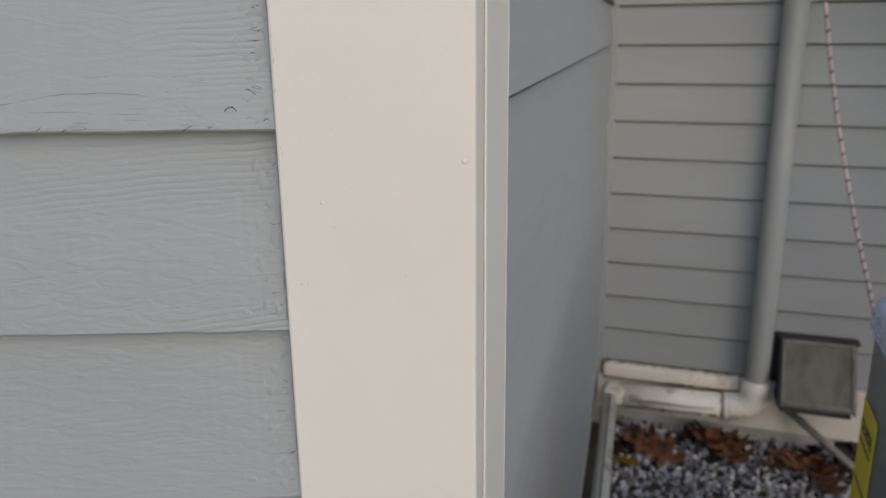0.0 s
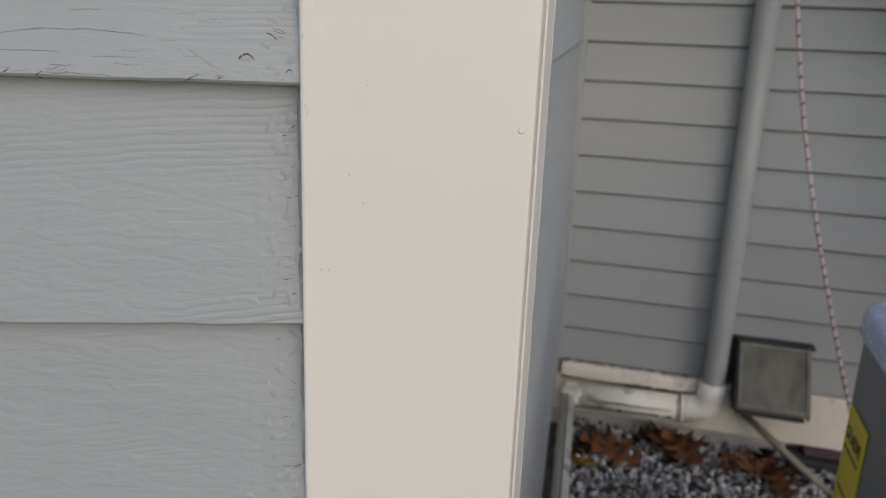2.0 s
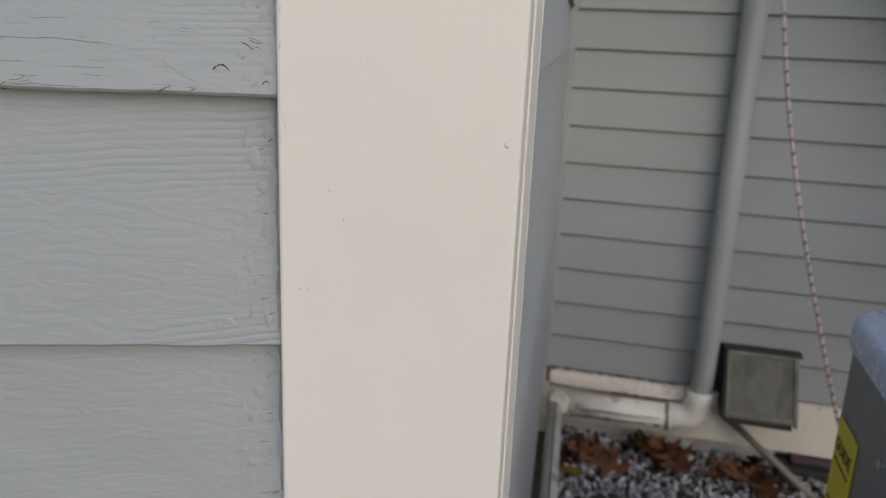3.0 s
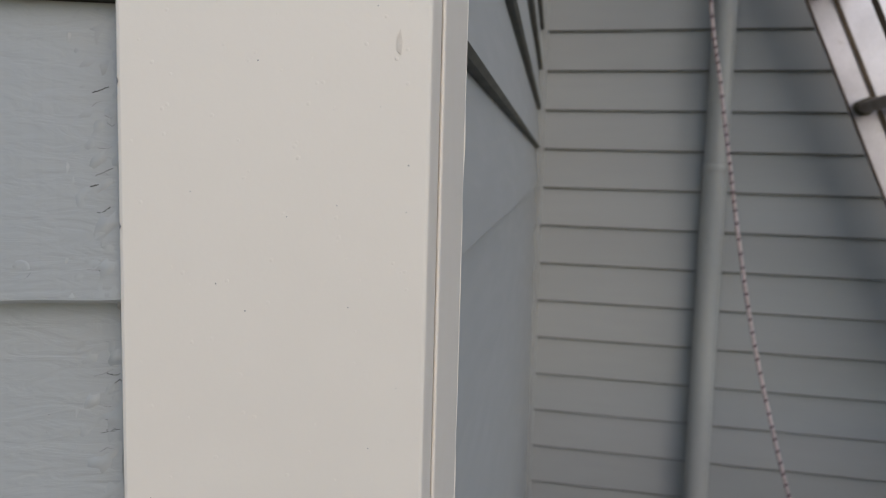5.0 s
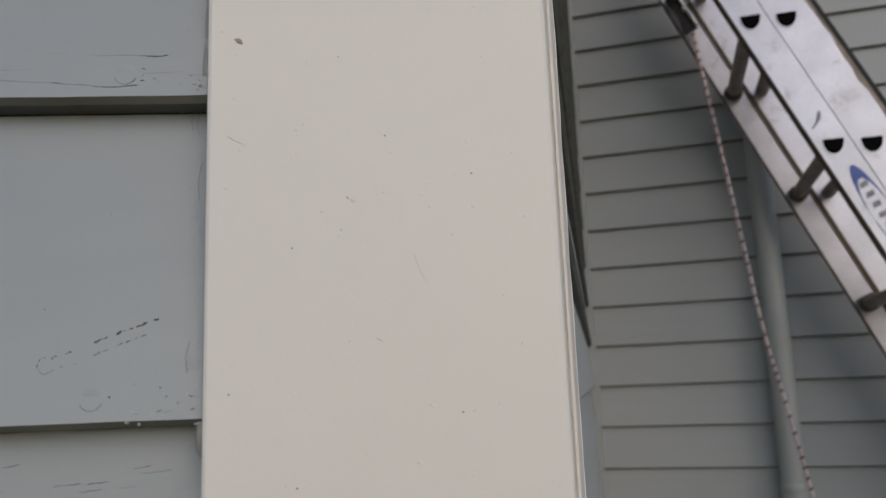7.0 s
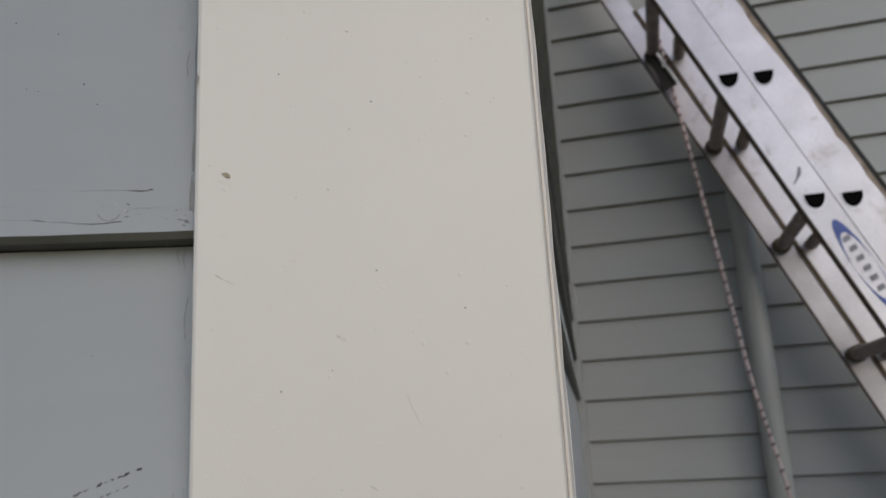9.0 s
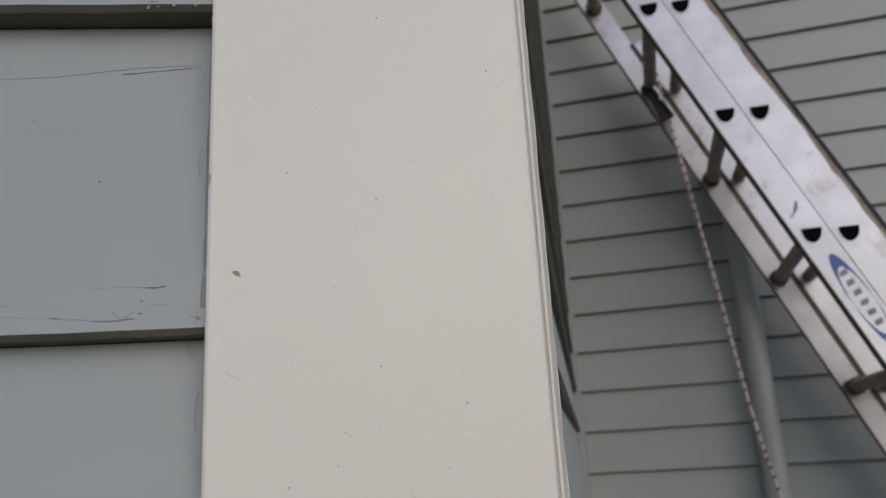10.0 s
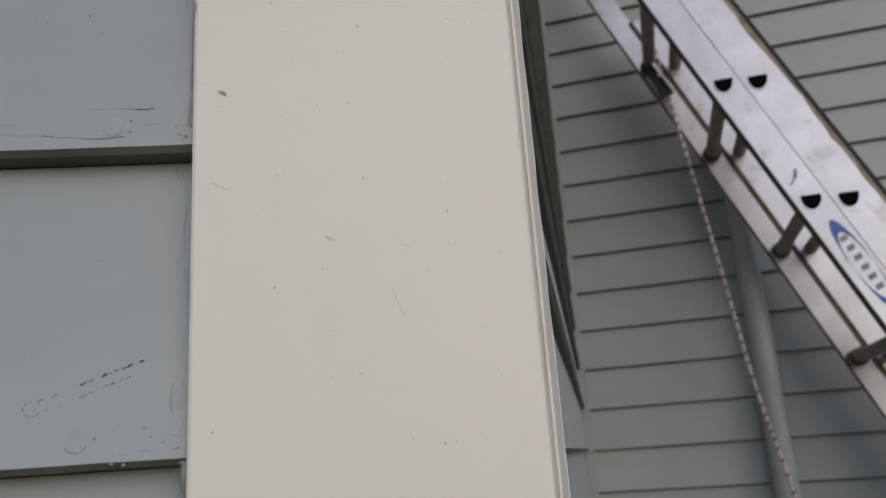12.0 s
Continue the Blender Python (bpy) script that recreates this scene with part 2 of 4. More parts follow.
def course(name, start, along, out, length, steps, material, rough=0.0, seed=0):
    """One lap board: wedge profile, bottom front edge on the start line, its length cut in steps."""
    bm = bmesh.new()
    rows = []
    for i in range(steps + 1):
        p = Vector(start) + along * (length * i / steps)
        w = rough * (noise.noise((p.x * 60 + seed * 7.3, p.y * 60, seed)) + 0.5 * noise.noise((p.x * 190, p.y * 190, seed + 5)))
        g = rough * 0.7 * noise.noise((p.x * 45 + 9, p.y * 45, seed + 2))
        lip = (0.0012 if rough > 0.0004 else 0.0018) if rough else 0.0032
        prof = ((g, lip + w), (g - lip, w), (-DEEP, w), (-DEEP - 0.006, LAP + 0.018), (-DEEP - 0.0012, LAP + 0.018))
        rows.append([bm.verts.new(p + out * d + Vector((0, 0, z))) for d, z in prof])
    for a, b in zip(rows, rows[1:]):
        for k in range(5):
            f = bm.faces.new((a[k], a[(k + 1) % 5], b[(k + 1) % 5], b[k]))
            # undersides and most lips take the tone that holds the lap shadow
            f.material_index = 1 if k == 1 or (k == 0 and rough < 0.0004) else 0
    bm.faces.new(rows[0][::-1])
    bm.faces.new(rows[-1])
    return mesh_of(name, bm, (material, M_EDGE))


def clad(wall, meshes, top=WALL_TOP, lift=0.0):
    k = 0
    while Z_FIRST + k * LAP < top:
        b = new("board", meshes[k % len(meshes)])
        b.location = (0, 0, Z_FIRST + k * LAP + lift)
        b.parent = wall
        k += 1


def wall_body(name, a, b, out, z0, z1, thick=0.14):
    bm = prism([a + out * -0.019 + Vector((0, 0, z0)), b + out * -0.019 + Vector((0, 0, z0)), b + out * -thick + Vector((0, 0, z0)), a + out * -thick + Vector((0, 0, z0))], (0, 0, z1 - z0))
    return tagged(part(name, bm, M_SIDING), "painted grey lap-sided house wall", "wall", kind="structure")


Y = Vector((0, -1, 0))
back = wall_body("wall_north", Vector((-0.12, 0, 0)), Vector((4.5, 0, 0)), Y, 0.12, WALL_TOP)
side = wall_body("wall_west", Vector((0.139, -1.70, 0)) - S * 0.03, CORNER, SN, 0.12, WALL_TOP)
near = wall_body("wall_south", TL - U * 3.0, TL + U * 0.05, N, 0.12, WALL_TOP)
foundation = tagged(part("foundation_north", box((-0.12, 0.012, -0.1), (4.5, 0.14, 0.136)), M_CONC), "bare grey concrete foundation above the gravel", "foundation", kind="structure")
fs = prism([Vector((0.139, -1.70, -0.1)) - SN * 0.014, Vector((0, 0, -0.1)) - SN * 0.014, Vector((0, 0, -0.1)) - SN * 0.14, Vector((0.139, -1.70, -0.1)) - SN * 0.14], (0, 0, 0.219))
tagged(part("foundation_west", fs, M_CONC), "bare grey concrete foundation of the side wall", "foundation", kind="structure")
fn = prism([TL - U * 3 - N * 0.02 + Vector((0, 0, -0.1)), TL + U * 0.06 - N * 0.02 + Vector((0, 0, -0.1)), TL + U * 0.06 - N * 0.14 + Vector((0, 0, -0.1)), TL - U * 3 - N * 0.14 + Vector((0, 0, -0.1))], (0, 0, 0.219))
tagged(part("foundation_south", fn, M_CONC), "bare grey concrete foundation of the near wall", "foundation", kind="structure")

# unseen eave added over the back and side walls to cut overhead light
UNSEEN_EAVE = 5.3
ev = prism([Vector((-0.2, 0.1, UNSEEN_EAVE)), Vector((4.5, 0.1, UNSEEN_EAVE)), Vector((4.5, -0.26, UNSEEN_EAVE)), Vector((0.28, -0.26, UNSEEN_EAVE)), Vector((0.44, -2.4, UNSEEN_EAVE)), Vector((-0.1, -2.4, UNSEEN_EAVE))], (0, 0, 0.16))
tagged(part("eave", ev, M_TRIM), "unseen boxed eave added to shade the walls", "eave", kind="structure")

ic = prism([Vector((-0.018, 0.012, 0.256)), Vector((0.010, 0.012, 0.256)), Vector((0.010, -0.002, 0.256)), Vector((0.008, -0.008, 0.256)), Vector((-0.018, -0.008, 0.256))], (0, 0, WALL_TOP - 0.3))
tagged(part("trim_inside_corner", ic, M_SIDING), "thin grey painted inside corner strip", "trim", kind="structure")

# corner trim: a front board and a side board that butts behind it
corner = tagged(base("corner_board", (TR.x, TR.y, 0.10)), "cream painted wooden corner board with chipped paint", "trim", kind="structure")
UP = Vector((0, 0, WALL_TOP - 0.10))
Z1 = Vector((0, 0, 0.10))
sd = (TS - TR).normalized()
sn = Vector((sd.y, -sd.x, 0))
q = TR + sd * 0.0225
fb = prism([TL + Z1, TR + Z1, TR + sd * 0.0215 + Z1, TL - N * 0.021 + Z1], UP, bevel=0.0013)
part("front_board", fb, M_TRIM, corner, "cream painted board")
sb = prism([q + sn * 0.0012 + Z1, TS + sn * 0.0012 + Z1, TS - sn * 0.03 + Z1, q - sn * 0.03 + Z1], UP, bevel=0.0013)
part("side_board", sb, M_TRIM, corner, "cream painted board in shade")
# painted-over joint between the two boards, and a ridge of dried paint on the back edge
joint, jr = [], []
z = 0.12
while z < 3.2:
    joint.append(q + sn * 0.0004 + Vector((0, 0, z)) + sd * (0.0005 * noise.noise((z * 9, 2, 7))))
    jr.append(0.0008 + 0.0003 * noise.noise((z * 40, 5, 2)))
    z += 0.012
part("paint_seam", tube(joint, 0.0013, 6, radii=jr), M_TRIM, corner, "ridge of cream paint along the joint", smooth=True)
z, ridge, rr = 0.12, [], []
while z < 3.2:
    ridge.append(TS + sn * 0.0006 + Vector((0, 0, z)))
    rr.append(max(0.0005, 0.0009 + 0.0006 * noise.noise((z * 45, 1, 9))))
    z += 0.006
part("paint_ridge", tube(ridge, 0.001, 6, radii=rr), M_TRIM, corner, "uneven dried paint on the back edge", smooth=True)

skirt = tagged(part("baseboard_north", box((0.0, -0.018, 0.104), (4.4, 0.011, 0.2545), 0.003), M_SKIRT), "cream painted skirt board with dirt stains", "skirt board", kind="structure")

# ---- ground ----
gm = bmesh.new()
bmesh.ops.create_grid(gm, x_segments=60, y_segments=60, size=60)
for v in gm.verts:
    v.co.z = 0.035 + 0.01 * noise.noise(v.co * 0.7)
tagged(part("ground", gm, M_EARTH), "dark damp earth under the gravel", "ground", kind="structure")


def gravel():
    rnd = random.Random(4)
    ico = bmesh.new()
    bmesh.ops.create_icosphere(ico, subdivisions=1, radius=1.0)
    shape = [v.co.copy() for v in ico.verts]
    tris = [[v.index for v in f.verts] for f in ico.faces]
    ico.free()
    vs, fs = [], []
    for i in range(17000):
        x, y = rnd.uniform(-0.02, 1.5), rnd.uniform(-1.9, 0.02)
        if x < 0.075 * -y + 0.02:
            continue
        r = rnd.uniform(0.0045, 0.0105)
        sx = Vector((r * rnd.uniform(0.8, 1.5), r * rnd.uniform(0.7, 1.2), r * rnd.uniform(0.5, 0.9)))
        e = Euler([rnd.uniform(0, 6.28) for _ in range(3)]).to_matrix()
        c = Vector((x, y, 0.052 + rnd.uniform(-0.012, 0.016)))
        n0 = len(vs)
        for p in shape:
            p = Vector((p.x * sx.x, p.y * sx.y, p.z * sx.z)) * rnd.uniform(0.75, 1.15)
            vs.append(c + e @ p)
        fs.extend([[n0 + k for k in t] for t in tris])
    me = bpy.data.meshes.new("gravel")
    me.from_pydata(vs, [], fs)
    me.materials.append(M_STONE)
    tagged(new("gravel", me), "loose blue-grey crushed gravel beside the foundation", "gravel", kind="stuff")


gravel()

# ---- pipes on the wall ----
spout = tagged(base("downspout", (0.445, -0.052, 0.26)), "grey painted round downspout pipe against the siding", "downspout")
part("lower_pipe", tube([(0.441, -0.047, 0.262), (0.442, -0.038, 1.44)], 0.0295, 24, cap=False), M_SPOUT, spout, smooth=True)
part("upper_pipe", tube([(0.442, -0.038, 1.44), (0.443, -0.038, WALL_TOP - 0.1)], 0.028, 24, cap=False), M_SPOUT, spout, smooth=True)
part("coupling", tube([(0.442, -0.038, 1.425), (0.442, -0.038, 1.432), (0.442, -0.038, 1.442), (0.442, -0.038, 1.446)], 0, 24, cap=False, radii=(0.0295, 0.0315, 0.0315, 0.028)), M_SPOUT, spout, "paler pipe joint", smooth=True)

drain = tagged(base("drain_pipe", (0.30, -0.055, 0.14)), "white PVC drain pipe with green-brown stains along the foundation", "pipe")
RP = 0.036
elbow = arc((0.387, -0.05, 0.232), (1, 0, 0), (0, 0, -1), 0.052, 90, 0, 8)
part("elbow", tube([(0.352, -0.05, 0.18)] + elbow + [(0.439, -0.05, 0.268)], RP + 0.003, 24), M_PVC, drain, "cream PVC elbow", smooth=True)
part("back_run", tube([(0.07, -0.055, 0.172), (0.36, -0.052, 0.180)], RP, 24), M_PVC, drain, smooth=True)
part("collar", tube([(0.361, -0.052, 0.1795), (0.369, -0.052, 0.180)], RP + 0.0045, 24), M_PVC, drain, smooth=True)
part("corner_elbow", box((0.024, -0.094, 0.148), (0.088, -0.026, 0.206), 0.019, 5), M_PVC, drain, smooth=True)
part("side_run", tube([(0.046, -0.08, 0.172), (0.170, -1.62, 0.165)], 0.0205, 24), M_PVC, drain, smooth=True)
part("seam", tube([(0.0475, -0.10, 0.1922), (0.168, -1.60, 0.1852)], 0.0018, 6), M_VENTDARK, drain, "dark dirt line along the pipe")

part("dirt_line", tube([(0.10, -0.0915, 0.176), (0.18, -0.0905, 0.180), (0.26, -0.0895, 0.179), (0.335, -0.0885, 0.183)], 0.0022, 6, radii=(0.0008, 0.0026, 0.0016, 0.0008)), M_GRIME, drain, "green-brown grime")


def dirt_run(a, b, r, seed, n=40):
    """An uneven line of caked dirt, thick and thin by turns."""
    pts, radii = [], []
    for i in range(n + 1):
        p = Vector(a).lerp(Vector(b), i / n)
        pts.append(p + Vector((0, 0, 0.0014 * noise.noise((i * 0.5, seed, 1)))))
        radii.append(max(0.0002, r * (0.55 + 1.1 * noise.noise((i * 0.33, seed, 5)))))
    return tube(pts, r, 6, radii=radii)


part("dirt_line", dirt_run((0.09, -0.0850, 0.1535), (0.345, -0.0822, 0.160), 0.0042, 1), M_GRIME, drain, "green-brown grime")
cap = tagged(base("cream_pipe_cover", (0.2, -0.02, 0.21)), "cream rounded trim strip with dirty edges above the drain pipe", "trim strip")
part("strip", box((0.012, -0.036, 0.211), (0.407, -0.003, 0.260), 0.016, 5), M_SKIRT, cap, smooth=True)
# the lower-edge lines draw the strip's shadow line as well as grime
part("dirt_line", tube([(0.02, -0.034, 0.217), (0.10, -0.036, 0.214), (0.2, -0.0365, 0.216), (0.3, -0.036, 0.214), (0.398, -0.033, 0.220), (0.404, -0.028, 0.24)], 0.002, 6, radii=(0.003, 0.0016, 0.0024, 0.0014, 0.003, 0.0015)), M_GRIME, cap, "grime and painted shadow along the lower edge")
part("dirt_line", dirt_run((0.020, -0.0065, 0.2590), (0.39, -0.0065, 0.2590), 0.0040, 3, 60), M_GRIME, cap, "black mould along the upper edge")
part("dirt_line", dirt_run((0.020, -0.0240, 0.2585), (0.20, -0.0250, 0.2580), 0.0024, 4), M_GRIME, cap, "black mould along the upper edge")
part("dirt_line", dirt_run((0.20, -0.0345, 0.2180), (0.405, -0.0335, 0.2190), 0.0045, 5), M_GRIME, cap, "grime and painted shadow along the lower edge")
part("dirt_patch", box((0.010, -0.030, 0.222), (0.018, -0.010, 0.262), 0.003), M_GRIME, cap, "dark dirty end")


# ---- vent hood ----
def vent_hood():
    v = tagged(base("dryer_vent", (0.57, -0.01, 0.24)), "weathered brown-grey plastic dryer vent hood on the siding", "vent")
    x0, x1 = 0.496, 0.679
    side_out = [(-0.006, 0.400), (-0.028, 0.400), (-0.138, 0.262), (-0.138, 0.246), (-0.006, 0.226)]
    # left cheek takes the dark plastic to hold its shadow
    part("left_cheek", prism([(x0 - 0.004, y, z) for y, z in side_out], (0.006, 0, 0)), M_VENTDARK, v, "side with its shadow put in as dark colour")
    part("right_cheek", prism([(x1 - 0.006, y, z) for y, z in side_out], (0.006, 0, 0)), M_VENT, v)
    part("cover", prism([(x0, -0.024, 0.405), (x0, -0.143, 0.255), (x0, -0.135, 0.250), (x0, -0.016, 0.401)], (x1 - x0, 0, 0), bevel=0.002), M_VENT, v, "streaked brown-grey cover")
    def on_cover(x, f, out):
        return Vector((x, -0.024 - 0.119 * f - 0.783 * out, 0.405 - 0.150 * f + 0.621 * out))
    for xa, xb, fa, fb in ((x0 + 0.002, x0 + 0.010, 0.03, 0.97), (x1 - 0.010, x1 - 0.002, 0.03, 0.97), (x0 + 0.011, x1 - 0.011, 0.03, 0.075), (x0 + 0.011, x1 - 0.011, 0.925, 0.97)):
        part("rim", prism([on_cover(xa, fa, 0.0002), on_cover(xb, fa, 0.0002), on_cover(xb, fb, 0.0002), on_cover(xa, fb, 0.0002)], (0, -0.0031, 0.0025), bevel=0.0008), M_VENTRIM, v, "paler raised rim of the cover")
    part("top_plate", box((x0 - 0.008, -0.030, 0.400), (x1 + 0.010, -0.002, 0.409), 0.002), M_VENTDARK, v, "dark top edge")
    part("back_plate", box((x0 - 0.018, -0.008, 0.222), (x1 + 0.006, -0.001, 0.412), 0.002), M_VENTDARK, v)
    part("latch", prism([(x1 - 0.055, -0.1355, 0.2615), (x1 - 0.015, -0.1355, 0.2615), (x1 - 0.015, -0.1285, 0.2705), (x1 - 0.055, -0.1285, 0.2705)], (0, -0.003, -0.0022)), M_VENTDARK, v, "small moulded latch")
    part("lower_lip", box((x0, -0.145, 0.240), (x1 - 0.025, -0.130, 0.253), 0.002), M_VENTDARK, v, "dark lower lip")
    part("flap", prism([(x0 + 0.008, -0.03, 0.26), (x0 + 0.008, -0.125, 0.236), (x0 + 0.008, -0.125, 0.232), (x0 + 0.008, -0.03, 0.256)], (x1 - x0 - 0.016, 0, 0)), M_VENTDARK, v)
    v.location.z -= 0.010


vent_hood()
conduit = tagged(base("conduit", (0.63, -0.08, 0.06)), "brown-grey flat conduit slanting from the wall to the gravel", "conduit")
part("run", tube([(0.500, -0.028, 0.205), (0.76, -0.165, 0.046)], 0.0105, 10), M_CONDUIT, conduit, smooth=True)
# solid dark block put in for a dark recess below the skirt board
box_dark = tagged(base("recess_block", (0.72, -0.03, 0.05)), "dark low block for a recess below the skirt board, with a purple lid", "box")
part("body", box((0.665, -0.07, 0.03), (0.90, 0.008, 0.085), 0.004), M_VENTDARK, box_dark)
part("lid", box((0.70, -0.05, 0.086), (0.89, 0.006, 0.104), 0.006), M_PURPLE, box_dark, "dull purple lid")
part("bracket", box((0.642, -0.012, 0.05), (0.660, 0.008, 0.12), 0.002), M_CONC, box_dark, "grey bracket")


# ---- heat pump cabinet ----
def rounded_rect(x0, y0, x1, y1, r, z, n=8):
    pts = []
    for cx, cy, a in ((x1 - r, y1 - r, 0), (x0 + r, y1 - r, 90), (x0 + r, y0 + r, 180), (x1 - r, y0 + r, 270)):
        pts += [Vector((cx + r * math.cos(radians(a + 90 * i / n)), cy + r * math.sin(radians(a + 90 * i / n)), z)) for i in range(n + 1)]
    return pts


def ac_unit():
    x0, y0, x1, y1, top = 0.464, -1.85, 1.20, -1.137, 0.897
    u = tagged(base("air_conditioner", (0.82, -1.51, 0.05)), "dark grey outdoor air conditioner with sky blue put into its top cover", "air conditioner")
    part("pad", box((x0 - 0.03, y0 - 0.05, 0.03), (x1 + 0.05, y1 + 0.05, 0.09), 0.006), M_CONC, u, "concrete pad")
    part("body", prism(rounded_rect(x0 + 0.006, y0 + 0.006, x1 - 0.006, y1 - 0.006, 0.070, 0.09), (0, 0, top - 0.115)), M_ACBODY, u, "dark grey painted panel", smooth=False)
    bm = bmesh.new()
    rings = [(0.0, top - 0.034, 0.076), (0.0, top - 0.012, 0.076), (0.003, top - 0.004, 0.074), (0.010, top, 0.070), (0.10, top + 0.004, 0.05)]
    prev = None
    for inset, z, r in rings:
        ring = [bm.verts.new(p) for p in rounded_rect(x0 + inset, y0 + inset, x1 - inset, y1 - inset, r, z)]
        if prev:
            for i in range(len(ring)):
                bm.faces.new((prev[i], prev[(i + 1) % len(ring)], ring[(i + 1) % len(ring)], ring[i]))
        prev = ring
    bm.faces.new(prev)
    part("top_cover", bm, M_ACTOP, u, "painted top cover with reflected sky blue in its colour", smooth=True)
    for y, z in ((-1.37, 0.80), (-1.375, 0.845), (-1.60, 0.80), (-1.60, 0.58)):
        part("screw", tube([(x0 + 0.008, y, z), (x0 + 0.001, y, z)], 0.005, 10), M_STEEL, u)
    # wrap-round efficiency label with its one readable word
    lab = part("label", box((x0 + 0.003, -1.290, 0.53), (x0 + 0.0055, -1.214, 0.778), 0.0006, 1), M_YELLOW, u, "yellow paper label with black lettering")
    fc = bpy.data.curves.new("lettering", "FONT")
    fc.body, fc.size, fc.extrude, fc.align_x = "GUIDE", 0.0225, 0.0002, "CENTER"
    tmp = new("lettering", fc)
    me = bpy.data.meshes.new_from_object(tmp.evaluated_get(bpy.context.evaluated_depsgraph_get()))
    bpy.data.objects.remove(tmp)
    me.materials.append(M_INK)
    txt = new("lettering", me)
    txt.parent = lab
    m = Matrix(((0, 0, -1, x0 + 0.0022), (-1, 0, 0, -1.252), (0, 1, 0, 0.740), (0, 0, 0, 1)))
    txt.matrix_basis = Matrix.Translation(-place_of(lab)) @ m
    for i in range(4):
        part("ink_bar", box((x0 + 0.0022, -1.282, 0.727 - i * 0.052), (x0 + 0.003, -1.222, 0.729 - i * 0.052)), M_INK, lab)


ac_unit()


# ---- extension ladder ----
LD = Vector((-0.405, 0, 0.914)).normalized()      # up the rails
LP = Vector((0.914, 0, 0.405)).normalized()       # across the rails
L0 = Vector((0.507, 0, 2.105))                    # a rung of the fly section
RUNG = 0.286


def ladder_point(a, b, y):
    """a metres along the rails from L0, b across them."""
    p = L0 + LD * a + LP * b
    return Vector((p.x, y, p.z))


def rail(b0, b1, y_web, inward, a0, a1, flange=0.030, t=0.0028):
    """A channel: a flat web at y_web and two flanges that point inward."""
    s = inward
    sec = [(b0, 0), (b1, 0), (b1, flange), (b1 - 0.004, flange), (b1 - 0.004, t), (b0 + 0.004, t), (b0 + 0.004, flange), (b0, flange)]
    return prism([ladder_point(a0, b, y_web + s * d) for b, d in sec], LD * (a1 - a0))


def d_ring(a, b, y, depth, r, h=0.0255, bm=None):
    """A D-shaped rung end: flat tread level, round side down."""
    c = ladder_point(a, b, y)
    pts = [(-r, 0.0085 + (h - 0.0255) * 0.6)] + [(r * math.cos(radians(t)), 0.0055 + h * math.sin(radians(t))) for t in range(180, 361, 15)] + [(r, 0.0085 + (h - 0.0255) * 0.6)]
    return prism([c + Vector((px, 0, pz)) for px, pz in pts], (0, depth, 0), bm)


def rung(a, b, y0, y1, r=0.0155):
    pts = [(r * math.cos(radians(t)), r * math.sin(radians(t))) for t in range(0, 360, 24)]
    return prism([ladder_point(a + min(py, r * 0.75), b + px, y0) for px, py in pts], (0, y1 - y0, 0))


